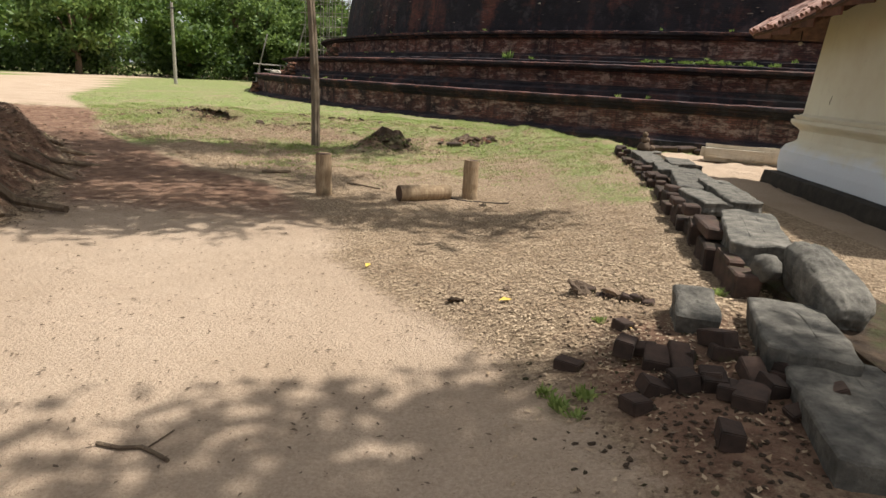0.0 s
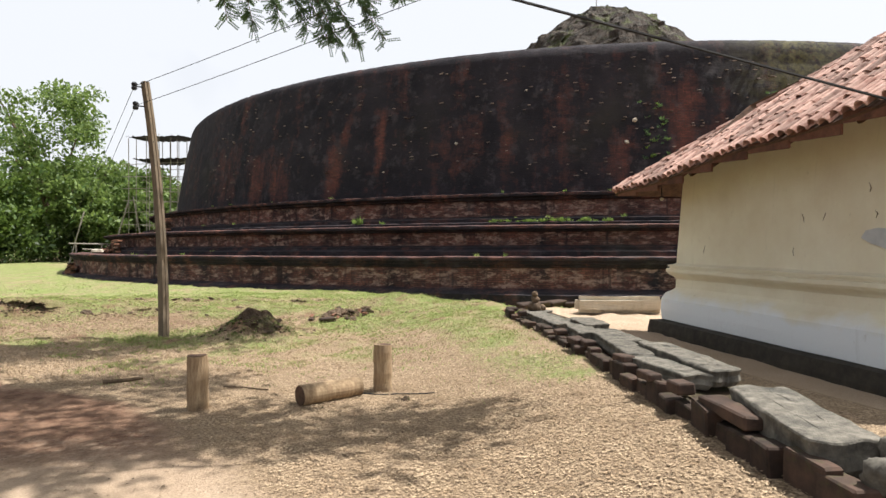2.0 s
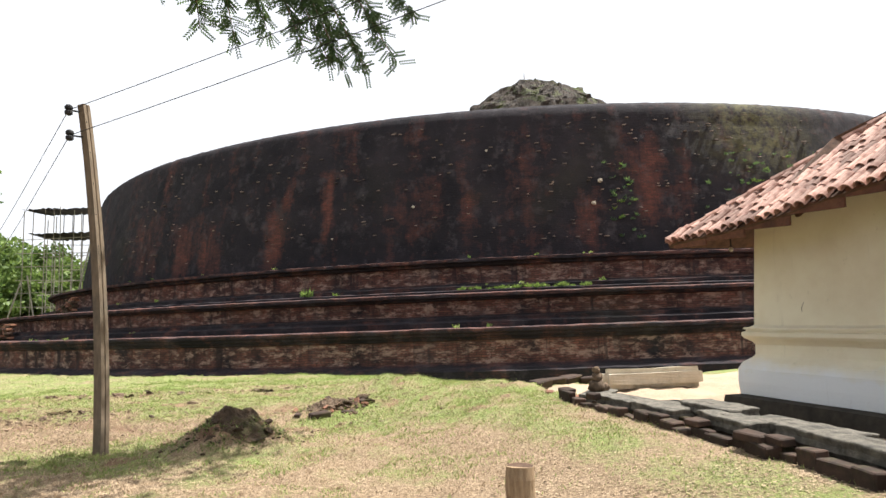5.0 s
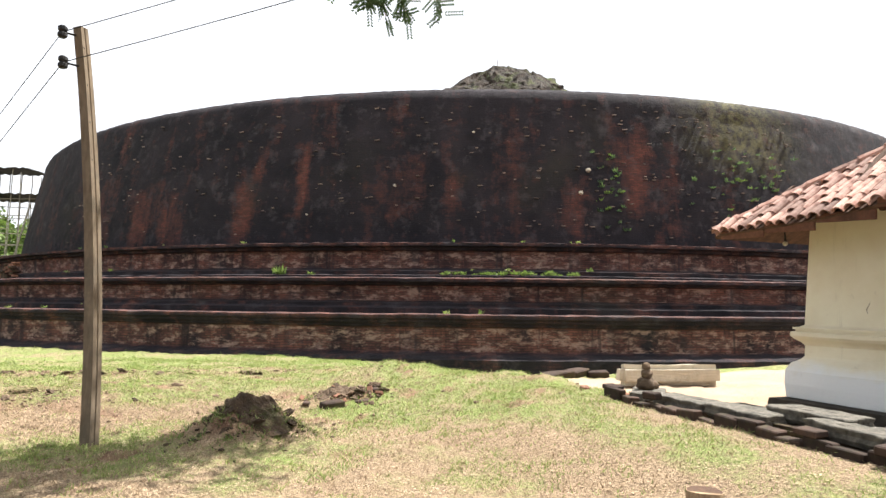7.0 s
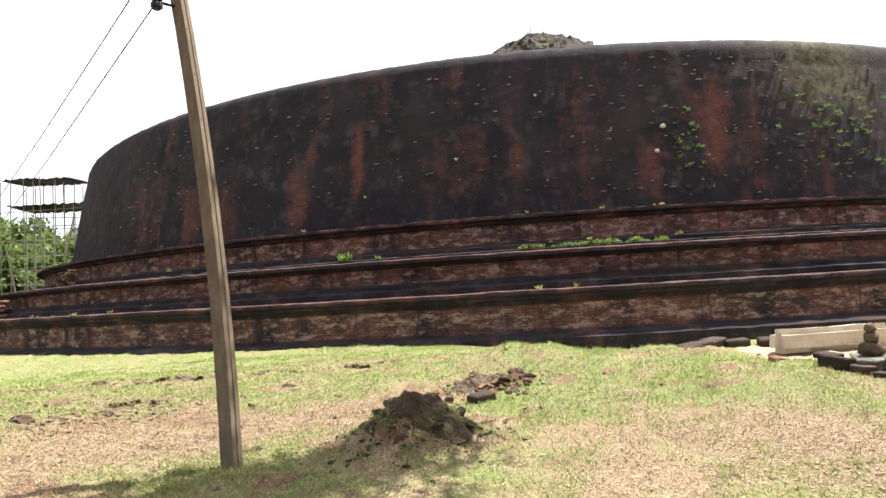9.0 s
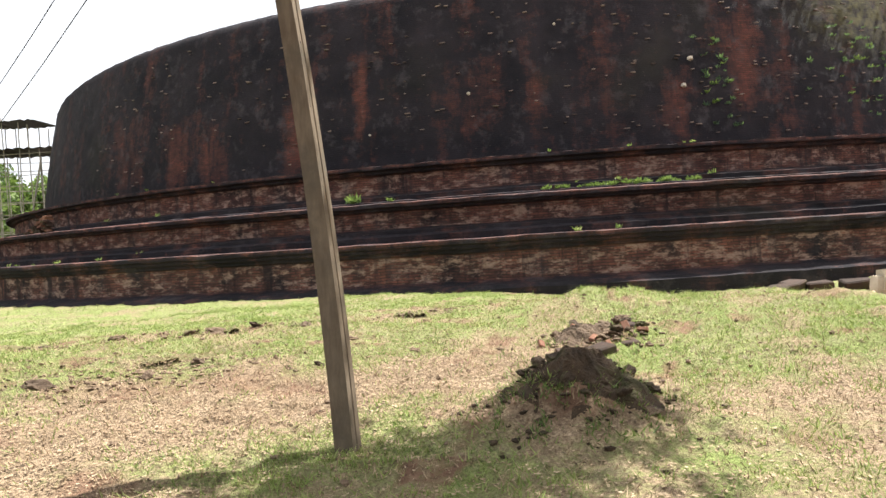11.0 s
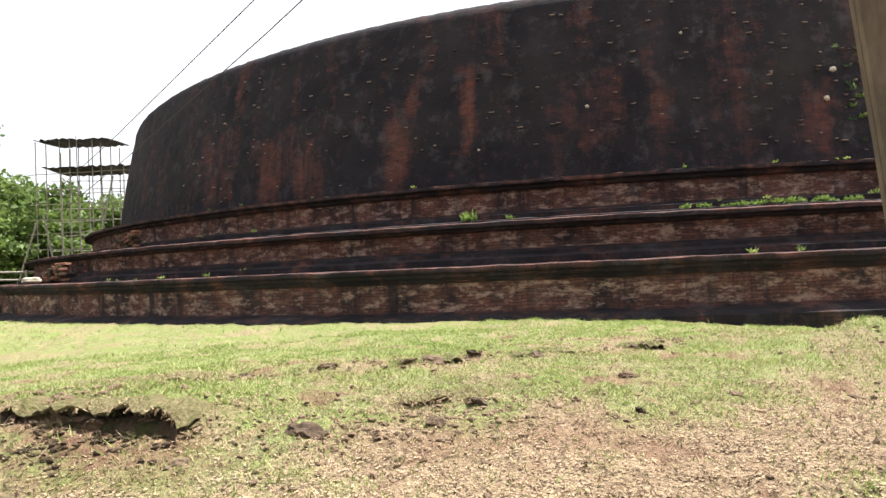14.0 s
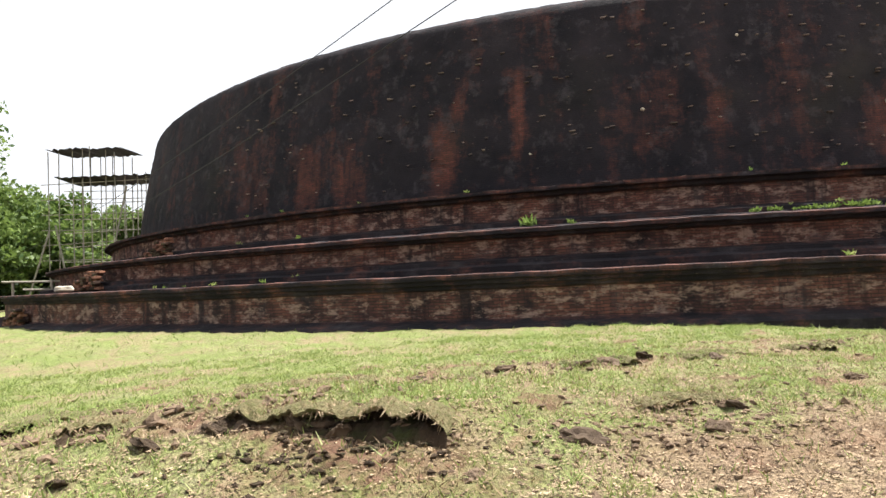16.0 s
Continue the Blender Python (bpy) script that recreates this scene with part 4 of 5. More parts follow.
for k in range(26):
    clod(rnd.gauss(0.5, 0.33), rnd.gauss(15.05, 0.26), rnd.uniform(0.5, 1.9), 0.02, "brown lump of rubble on a low heap")
for k in range(9):
    b = new("brick", rnd.choice(RED))
    x, y = rnd.gauss(0.5, 0.3), rnd.gauss(15.0, 0.22)
    b.matrix_world = pose(x, y, gz(x, y) + 0.01, rnd.uniform(-40, 40), rnd.uniform(-40, 40), rnd.uniform(0, 180)) @ Matrix.Scale(rnd.uniform(0.3, 0.7), 4)
    tagged(b, "broken brick stuck in a low heap of rubble", "brick", "loose bricks")
for k in range(20):
    x = rnd.uniform(-6.95, -5.5)
    clod(x, 17.0 - 0.55 * (x + 6.2) + rnd.uniform(-0.16, 0.06), rnd.uniform(0.6, 1.7), -0.02, "dark lump of soil on a broken bank")


def crumbs(name, spots, material, label, seed):
    """Small lumps of soil strewn over the ground, too many to count."""
    g = np.random.default_rng(seed)
    b = bmesh.new()
    bmesh.ops.create_icosphere(b, subdivisions=1, radius=1.0)
    base = np.array([v.co[:] for v in b.verts])
    tri = np.array([[v.index for v in f.verts] for f in b.faces])
    b.free()
    p = np.array(spots)
    n, m = len(p), len(base)
    size = p[:, 2][:, None, None] * np.stack([g.uniform(0.9, 1.7, n), g.uniform(0.6, 1.1, n), g.uniform(0.35, 0.8, n)], -1)[:, None, :]
    v = base[None] * (1 + 0.28 * g.normal(0, 1, (n, m, 1))) * size
    a = g.uniform(0, 6.28, n)[:, None]
    v = np.stack([v[..., 0] * np.cos(a) - v[..., 1] * np.sin(a), v[..., 0] * np.sin(a) + v[..., 1] * np.cos(a), v[..., 2]], -1)
    v = v + np.stack([p[:, 0], p[:, 1], ground_height(p[:, 0], p[:, 1]) + 0.2 * p[:, 2]], -1)[:, None, :]
    f = (tri[None] + (np.arange(n) * m)[:, None, None]).reshape(-1, 3)
    me = bpy.data.meshes.new(name)
    me.from_pydata(v.reshape(-1, 3).tolist(), [], f.tolist())
    me.materials.append(material)
    return tagged(new(name, me), label, "soil", kind="stuff")


def strewn():
    g = random.Random(91)
    ridge = [(x, 18.42 + 0.12 * math.sin(x * 1.7) + g.gauss(0, 0.10), g.uniform(0.008, 0.034)) for x in (g.uniform(-9.5, 1.0) for k in range(420))]
    ridge += [(g.gauss(-3.9, 0.75), g.gauss(16.3, 0.33), g.uniform(0.007, 0.03)) for k in range(420)]
    ridge += [(g.gauss(-7.2, 0.8), g.gauss(17.7, 0.25), g.uniform(0.012, 0.05)) for k in range(130)]
    ridge += [(g.uniform(-10, 4), g.uniform(13, 21), g.uniform(0.008, 0.03)) for k in range(800)]
    heap = []
    for k in range(420):
        a, r = g.uniform(0, 6.28), abs(g.gauss(0, 0.40))
        heap.append((-1.26 + r * math.cos(a), 13.06 + r * math.sin(a), g.uniform(0.007, 0.028)))
    heap += [(g.gauss(-6.1, 0.45), g.gauss(16.75, 0.18), g.uniform(0.007, 0.028)) for k in range(200)]
    heap += [(g.gauss(1.2, 0.3), g.gauss(2.5, 0.5), g.uniform(0.004, 0.014)) for k in range(600)]
    rubble = [(g.gauss(0.5, 0.36), g.gauss(15.05, 0.27), g.uniform(0.010, 0.036)) for k in range(200)]
    crumbs("soil_crumbs", ridge, M_CLOD, "dry brown crumbs of soil strewn on broken turf", 1)
    crumbs("dark_soil_crumbs", heap, M_SOIL, "dark crumbs of freshly turned soil", 2)
    crumbs("rubble_crumbs", rubble, M_CLOD, "brown crumbs of earth on a rubble heap", 3)


strewn()


def build_scarp(x, y, yaw, length, h, z=None):
    """A broken turf edge with a hollow beneath it."""
    ob = thing("turf_scarp", "broken turf edge with a dark hollow beneath", "bank", at=pose(x, y, (gz(x, y) if z is None else z) - 0.03, 0, 0, yaw))
    bm = bmesh.new()
    lip = bmesh.new()
    n = 130
    prof = ((-0.12, -0.06), (-0.04, 0.02), (0.03, 0.055), (0.10, 0.075), (0.15, 0.13), (0.1, 0.17))
    top = ((0.1, 0.165), (0.02, 0.15), (-0.04, 0.16), (-0.05, 0.185), (0.0, 0.205), (0.08, 0.21), (0.18, 0.2), (0.3, 0.17), (0.42, 0.12), (0.55, 0.05), (0.7, -0.05), (0.85, -0.25))
    for mesh, line in ((bm, prof), (lip, top)):
        rows = []
        for i in range(n + 1):
            u = i / n
            px = (u - 0.5) * length
            env = min(1.0, 9 * u, 9 * (1 - u)) ** 0.6 * (0.82 + 0.3 * noise.noise(Vector((u * 9.0, seed_of(x), 3))))
            w = noise.noise(Vector((px * 4.1, 1.7, seed_of(x))))
            w2 = noise.noise(Vector((px * 11, 4.0, seed_of(x))))
            rows.append([mesh.verts.new((px, py + 0.10 * w + 0.035 * w2, (pz * h / 0.2 * env if pz > 0 else pz - 0.12 * (1 - env)) * (1 + 0.15 * w2) + 0.022 * noise.noise(Vector((px * 9, py * 9, 2))) + 0.022 * noise.noise(Vector((px * 26, py * 26, 5))))) for py, pz in line])
        for a, b in zip(rows, rows[1:]):
            for j in range(len(line) - 1):
                mesh.faces.new((a[j], b[j], b[j + 1], a[j + 1]))
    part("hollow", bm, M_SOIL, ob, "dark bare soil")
    part("turf_lip", lip, M_TURF, ob, "dry grassy overhanging turf")
    g = random.Random(int(abs(x) * 100))
    blades = bmesh.new()
    for k in range(int(1500 * length)):
        bx = g.uniform(-0.48, 0.48) * length
        env = min(1.0, 9 * (bx / length + 0.5), 9 * (0.5 - bx / length)) ** 0.6 * (0.82 + 0.3 * noise.noise(Vector(((bx / length + 0.5) * 9.0, seed_of(x), 3))))
        by = g.uniform(-0.06, 0.45)
        o = Vector((bx, by, (0.2 - max(0, by - 0.15) * 0.35) * h / 0.2 * env - 0.01))
        d = Vector((g.gauss(0, 0.03), g.gauss(-0.02, 0.03), g.uniform(0.0, 0.04) if by > 0 else g.uniform(-0.05, 0.03)))
        w_ = Vector((g.uniform(-1, 1), g.uniform(-1, 1), 0)).normalized() * 0.005
        blades.faces.new([blades.verts.new(q) for q in (o - w_, o + w_, o + d)])
    tagged(part("turf_grass", blades, M_GRASS if int(abs(x) * 10) % 2 else M_STRAW, ob), kind="stuff")
    return ob


def seed_of(x):
    return float(int(x * 10) % 17)


M_TURF = simple("dry_turf", (0.09, 0.085, 0.035), (0.30, 0.25, 0.13), 40, bump=0.9, dist=0.03, third=(0.12, 0.14, 0.035))
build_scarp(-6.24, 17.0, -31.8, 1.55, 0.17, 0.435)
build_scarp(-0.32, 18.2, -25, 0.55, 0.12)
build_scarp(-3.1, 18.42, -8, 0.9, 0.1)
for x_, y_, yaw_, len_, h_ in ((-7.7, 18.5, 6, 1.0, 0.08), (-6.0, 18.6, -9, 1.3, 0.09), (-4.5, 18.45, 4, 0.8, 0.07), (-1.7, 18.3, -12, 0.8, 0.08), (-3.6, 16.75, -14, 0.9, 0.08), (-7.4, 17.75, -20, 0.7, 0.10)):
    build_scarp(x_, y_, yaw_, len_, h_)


def build_heap(x, y, rx, ry, h, seed, label, material=None):
    """A heap of turned soil: a rough dome with crumbly relief."""
    bm = bmesh.new()
    n, m = 54, 22
    rows = []
    for i in range(m + 1):
        u = i / m
        row = []
        for k in range(n):
            a = 2 * math.pi * k / n
            edge = 1 + 0.22 * noise.noise(Vector((math.cos(a) * 1.4, math.sin(a) * 1.4, seed)))
            px, py = rx * u * edge * math.cos(a), ry * u * edge * math.sin(a)
            p = Vector((px * 6, py * 6, seed))
            z = h * (1 - u * u) ** 1.2 * (1 + 0.5 * noise.noise(p * 0.6)) + 0.07 * (1 - u) ** 0.4 * noise.noise(p * 1.7) + 0.03 * (1 - u) ** 0.3 * noise.noise(p * 5.0)
            row.append(bm.verts.new((px, py, z - 0.03 * u)))
        rows.append(row)
    for a, b in zip(rows, rows[1:]):
        for k in range(n):
            bm.faces.new((a[k], b[k], b[(k + 1) % n], a[(k + 1) % n]))
    bmesh.ops.remove_doubles(bm, verts=bm.verts, dist=1e-4)
    ob = part("earth_mound", bm, material or M_SOIL)
    ob.matrix_world = pose(x, y, min(gz(x + rx * q, y + ry * p) for q, p in ((1, 0), (-1, 0), (0, 1), (0, -1))) + 0.02)
    return tagged(ob, label, "heap", "heaps of soil")


build_heap(-1.24, 13.10, 0.58, 0.52, 0.31, 3, "dark heap of freshly turned soil on grass")
build_heap(0.5, 15.08, 0.5, 0.32, 0.13, 9, "low heap of brown soil and brick rubble", M_CLOD)


def many(name, material, verts, faces, label, category):
    me = bpy.data.meshes.new(name)
    me.from_pydata(verts, [], faces)
    me.materials.append(material)
    return tagged(new(name, me), label, category, kind="stuff")


def pick(n, lo_x, hi_x, lo_y, hi_y, keep, seed):
    g = np.random.default_rng(seed)
    x, y = g.uniform(lo_x, hi_x, n), g.uniform(lo_y, hi_y, n)
    ok = g.random(n) < keep(x, y)
    x, y = x[ok], y[ok]
    return g, x, y, ground_height(x, y)


def grass_keep(x, y):
    s, b, gr = cover(x, y)
    patch = 0.22 + 0.78 * smooth01(-0.25, 0.35, wave(x, y, 2.1, 1) + 0.7 * wave(x, y, 6.3, 2) + 0.8 * wave(x, y, 19.0, 7))
    near = np.clip(1.5 - 0.05 * (y - 12), 0.2, 1)
    return gr * patch * near * (1 - b) ** 2 * (s < 0.4) * smooth01(42.6, 43.6, np.hypot(x - STUPA.x, y - STUPA.y))


def grass(n, box4, seed, h, w, name, keep=grass_keep, material=M_GRASS, label="short green grass with dry patches"):
    g, x, y, z = pick(n, *box4, keep, seed)
    k = len(x)
    a, lean, hh = g.uniform(0, 6.28, k), g.normal(0, 0.85, (k, 2)), h * g.uniform(0.4, 1.3, k) * (0.75 + 0.6 * smooth01(-0.2, 0.6, wave(x, y, 14.0, 3)))
    dx, dy = np.cos(a) * w, np.sin(a) * w
    v = np.empty((k, 3, 3))
    v[:, 0] = np.stack([x - dx, y - dy, z - 0.01], 1)
    v[:, 1] = np.stack([x + dx, y + dy, z - 0.01], 1)
    v[:, 2] = np.stack([x + lean[:, 0] * hh, y + lean[:, 1] * hh, z + hh], 1)
    return many(name, material, v.reshape(-1, 3).tolist(), np.arange(3 * k).reshape(-1, 3).tolist(), label, "grass")


grass(320000, (-12, 5.5, 12.5, 24), 3, 0.045, 0.006, "grass")
grass(60000, (-30, 9.0, 19, 44), 4, 0.06, 0.012, "far_grass")
grass(60000, (-4, 3.8, 8.6, 13.6), 33, 0.035, 0.006, "tufty_grass", lambda x, y: smooth01(0.05, 0.6, wave(x, y, 3.7, 5) + 0.7 * wave(x, y, 11, 6)) * smooth01(0.2, 0.8, x - road_right(y)) * smooth01(8.6, 11, y), M_GRASS, "sparse green tufts among dry leaves")
grass(30000, (0.5, 4.2, 6, 13), 6, 0.035, 0.005, "sparse_grass")


def litter(n, box4, keep, seed, size, material, name, label):
    g, x, y, z = pick(n, *box4, keep, seed)
    k = len(x)
    a, s = g.uniform(0, 6.28, k), size * g.uniform(0.5, 1.5, k)
    tilt = g.normal(0, 0.35, (k, 2))
    c, d = np.cos(a) * s, np.sin(a) * s
    v = np.empty((k, 4, 3))
    for i, (p, q) in enumerate(((-1, -0.25), (0.1, -0.45), (1, 0.1), (0, 0.42))):
        ox, oy = p * c - q * d, p * d + q * c
        v[:, i] = np.stack([x + ox, y + oy, z + 0.006 + np.abs(ox * tilt[:, 0] + oy * tilt[:, 1]) + 0.15 * s * (i % 2)], 1)
    return many(name, material, v.reshape(-1, 3).tolist(), np.arange(4 * k).reshape(-1, 4).tolist(), label, "leaves")


def dry_keep(x, y):
    s, b, gr = cover(x, y)
    return np.clip((1 - s) * (1 - 0.5 * b) * (1 - 0.75 * gr), 0.0, 1) * smooth01(-0.2, 0.4, x - road_right(y)) * (x < 4.2)


litter(110000, (-9, 3.4, 2.2, 18.5), dry_keep, 8, 0.0135, M_STRAW, "leaf_litter", "pale dry fallen leaves scattered on the ground")
grass(70000, (-10, 3.4, 9.5, 19.5), 31, 0.035, 0.005, "straw_grass", lambda x, y: np.clip(1.1 - cover(x, y)[0] * 1.2 - 0.4 * cover(x, y)[2], 0, 1) * smooth01(-0.1, 0.5, x - road_right(y)), M_STRAW, "dead straw-coloured grass blades")
grass(36000, (-10, -0.5, 13.0, 18.2), 32, 0.04, 0.006, "near_grass", lambda x, y: (0.25 + 0.75 * smooth01(0.0, 0.5, wave(x, y, 3.3, 21))) * (1 - cover(x, y)[1]) ** 3 * smooth01(0.05, 0.5, cover(x, y)[2]), M_GRASS)
litter(45000, (-9, -0.5, 13.2, 17.6), dry_keep, 14, 0.012, M_STRAW, "straw_litter", "pale straw and dry leaves on bare soil")
litter(30000, (-9, -0.5, 13.2, 17.6), lambda x, y: np.clip(dry_keep(x, y) + 0.25, 0, 1), 15, 0.011, M_CLOD, "brown_litter", "brown crumbs and dead leaves on the turf")
litter(2400, (-5, 1.2, 1.2, 9), lambda x, y: cover(x, y)[0], 9, 0.013, M_CLOD, "path_litter", "small dark dry leaves scattered on the sand")
litter(30000, (-1.5, 2.6, 2.6, 8.5), dry_keep, 61, 0.0105, M_STRAW, "near_leaf_litter", "pale dry leaves lying thick beside the path")
litter(7000, (-1.5, 2.6, 2.6, 8.5), dry_keep, 62, 0.0115, M_CLOD, "near_dark_litter", "brown dead leaves lying beside the path")
litter(700, (0.3, 2.2, 1.4, 4.2), lambda x, y: 0.6 + 0 * x, 63, 0.016, M_STRAW, "rubble_litter", "pale dry leaves on dark soil beside the wall")
litter(26000, (-9, 3.4, 2.2, 19.5), dry_keep, 12, 0.014, M_CLOD, "dark_litter", "brown dry leaves scattered on the ground")


def twig(name, pts, r, label):
    bm = bmesh.new()
    tube(bm, [(x, y, gz(x, y) + r + 0.004) for x, y in pts], [r * (1 - 0.08 * k) for k in range(len(pts))], 6)
    return tagged(part(name, bm, M_BARK), label, "twig")


tw = thing("twig", "dry forked twig lying on the sandy path", "twig")
for pts, r in ((((-1.30, 2.36), (-1.2, 2.34), (-1.12, 2.36), (-1.03, 2.31), (-0.98, 2.28)), 0.009), (((-1.1, 2.36), (-1.08, 2.42), (-1.05, 2.5)), 0.004)):
    bm = bmesh.new()
    tube(bm, [(x, y, gz(x, y) + r + 0.002) for x, y in pts], r, 6)
    part("branch", bm, M_BARK, tw)
twig("stick", ((-1.35, 8.9), (-1.15, 8.85), (-0.95, 8.7), (-0.86, 8.62)), 0.012, "curved dry stick lying on dry grass")
twig("stick", ((-2.7, 9.4), (-2.5, 9.45), (-2.3, 9.5)), 0.025, "short pale stick lying on dry grass")


# ---- brick stairs at the stupa's side, ledge plants, pale stones ----
M_YELLOW = simple("yellow_leaf", (0.5, 0.33, 0.06), (0.62, 0.45, 0.12), 9, bump=0)


def on_stupa(r, deg, z):
    return Vector((STUPA.x + r * math.cos(radians(deg)), STUPA.y + r * math.sin(radians(deg)), z))


for z0, r_wall, rise, right, run_ in ((0.12, 42.6, 0.75, 203.4, 3.4), (1.42, 40.9, 0.75, 207.6, 4.0), (2.5, 38.2, 0.95, 207.6, 3.2)):
    st = thing("brick_stair", "broken stepped stub of bare orange bricks", "stairs", "stair stubs on the stupa")
    courses = int(rise / 0.1)
    for c in range(courses):
        width = run_ * (1 - 0.85 * c / courses) + rnd.uniform(-0.3, 0.2)
        for k in range(max(1, int(width / 0.32))):
            if rnd.random() < 0.12 and c > 1:
                continue
            b = new("brick", rnd.choice(RED if rnd.random() < 0.6 else KERB))
            b.parent = st
            deg = right - math.degrees((k + 0.5 + 0.4 * (c % 2)) * 0.32 / r_wall)
            p = on_stupa(r_wall + 0.12 + rnd.uniform(-0.03, 0.2), deg, z0 + c * 0.1)
            b.matrix_world = Matrix.Translation(p) @ pose(0, 0, 0, rnd.uniform(-4, 4), rnd.uniform(-4, 4), deg + 90 + rnd.uniform(-9, 9)) @ Matrix.Diagonal((1.22, 1.9, 1.2, 1))


def tuft(p, size, n, material, name, label, category, seed, flat=0.6):
    g = random.Random(seed)
    bm = bmesh.new()
    for k in range(n):
        o = Vector((g.gauss(0, 0.22), g.gauss(0, 0.22), abs(g.gauss(0, 0.2)) * flat)) * size
        d = Vector((g.gauss(0, 0.6), g.gauss(0, 0.6), g.uniform(0.4, 1.2))).normalized() * size * g.uniform(0.4, 0.9)
        w = d.cross(Vector((g.random(), g.random(), 0.2))).normalized() * size * 0.09
        a, b, c, e = (bm.verts.new(q) for q in (o, o + d * 0.5 + w, o + d, o + d * 0.5 - w))
        bm.faces.new((a, b, c, e))
    ob = part(name, bm, material)
    ob.location = p
    return tagged(ob, label, category, "plants on the stupa")


def deg_of(x, y):
    return math.degrees(math.atan2(y - STUPA.y, x - STUPA.x)) % 360


tuft(on_stupa(38.45, 230.5, 2.62), 0.42, 40, M_LEAF_A, "ledge_plant", "leafy green plant growing on a brick ledge", "plant", 1)
tuft(on_stupa(38.45, 232.4, 2.62), 0.2, 24, M_LEAF_A, "ledge_plant", "small green plant growing on a brick ledge", "plant", 2)
for k in range(30):
    f = rnd.random()
    a = 238.6 + 7.8 * f ** 0.8 + rnd.uniform(-0.3, 0.3)
    tuft(on_stupa(38.45 + rnd.uniform(-0.1, 0.12), a, 2.64), rnd.uniform(0.10, 0.26), 24, M_LEAF_A if k % 3 else M_LEAF_B, "ledge_plant", "fresh green weeds growing along a brick ledge", "plant", 30 + k)
for k in range(26):
    a = rnd.uniform(213, 250)
    r, z = rnd.choice(((38.4, 2.82), (40.9, 1.45), (42.6, 1.36), (37.6, 3.9)))
    tuft(on_stupa(r, a, z - 0.02), rnd.uniform(0.08, 0.2), 14, rnd.choice((M_GRASS, M_LEAF_A)), "ledge_plant", "small tuft of grass on a brick ledge", "plant", 80 + k)


def dome_r(z):
    return 36.05 - 1.0 * max(0, (z - 3.9) / 5.9) ** 1.3


for k in range(90):
    a, z = (rnd.gauss(249.9, 0.5), rnd.uniform(4.4, 7.8)) if k < 30 else (rnd.gauss(260.3, 1.9), rnd.uniform(4.6, 8.4))
    tuft(on_stupa(dome_r(z), a, z), rnd.uniform(0.10, 0.24), 16, M_LEAF_C if k % 4 else M_LEAF_B, "wall_plant", "small green plant rooted in the brick dome", "plant", 200 + k)
for x, y, z, s in ((13.75, 25.4, 7.03, 0.13), (13.4, 25.5, 6.08, 0.13), (7.06, 29.2, 6.34, 0.09), (3.5, 30.5, 5.2, 0.06), (9.5, 27.2, 8.6, 0.07)):
    bm = bmesh.new()
    lump(bm, s * 0.75, (1, 0.8, 0.8), z)
    st = part("pale_stone", bm, M_PALESTONE)
    st.location = on_stupa(dome_r(z) + 0.05, deg_of(x, y), z)
    tagged(st, "small pale stone lodged in the brick dome", "stone", "pale stones in the dome")
# Pale colour stands for sunlight on the tops of the protruding bricks.
M_PALEBRICK = simple("sunlit_pale_brick", (0.07, 0.052, 0.045), (0.24, 0.19, 0.16), 9, rand=0.6)
PROUD = [brick_mesh("proud_brick", 0.15, 0.085, 0.045, M_PALEBRICK, k + 40) for k in range(4)]
pr = random.Random(64)
for k in range(290):
    z = 4.3 + 5.6 * pr.random() ** 0.9
    a = pr.uniform(206, 266) if k % 3 else pr.gauss(252, 6)
    b = new("proud_brick", pr.choice(PROUD))
    b.parent = stupa
    b.matrix_world = Matrix.Translation(on_stupa(dome_r(z) - 0.035 + pr.uniform(-0.02, 0.015), a, z)) @ pose(0, 0, 0, pr.uniform(-6, 6), pr.uniform(-5, 5), a + 90) @ Matrix.Diagonal((pr.uniform(0.4, 1.5), pr.uniform(0.6, 1.0), pr.uniform(0.5, 1.0), 1))


# half-buried bricks in the eroded edge
for k in range(7):
    b = new("brick", rnd.choice(KERB))
    x, y = 0.93 + 0.06 * k, 4.02 - 0.055 * k + rnd.uniform(-0.02, 0.02)
    b.matrix_world = pose(x, y, gz(x, y) - 0.02, rnd.uniform(-15, 15), rnd.uniform(-15, 15), rnd.uniform(-60, 20)) @ Matrix.Diagonal((rnd.uniform(0.25, 0.45), 0.4, rnd.uniform(0.4, 0.7), 1))
    tagged(b, "half-buried dark brick in eroded soil", "brick", "loose bricks")

# weeds by the rubble, and litter on the earth bank
for k, (x, y, s_) in enumerate(((0.60, 2.66, 0.13), (0.72, 2.72, 0.12), (0.55, 2.8, 0.1), (0.95, 3.5, 0.08), (0.66, 2.58, 0.09), (1.75, 3.85, 0.1), (2.2, 5.1, 0.1), (2.5, 6.9, 0.09))):
    w_ = tuft(Vector((x, y, gz(x, y) - 0.01)), s_ * 0.75, 60, M_GRASS, "weed", "small green weed growing in bare soil", "plant", 400 + k, 0.2)
    w_["group"] = "weeds by the rubble"


def bank_keep(x, y):
    return smooth01(0.5, -0.4, x - np.interp(y, BANK_Y, BANK_X)) * (y < 13)


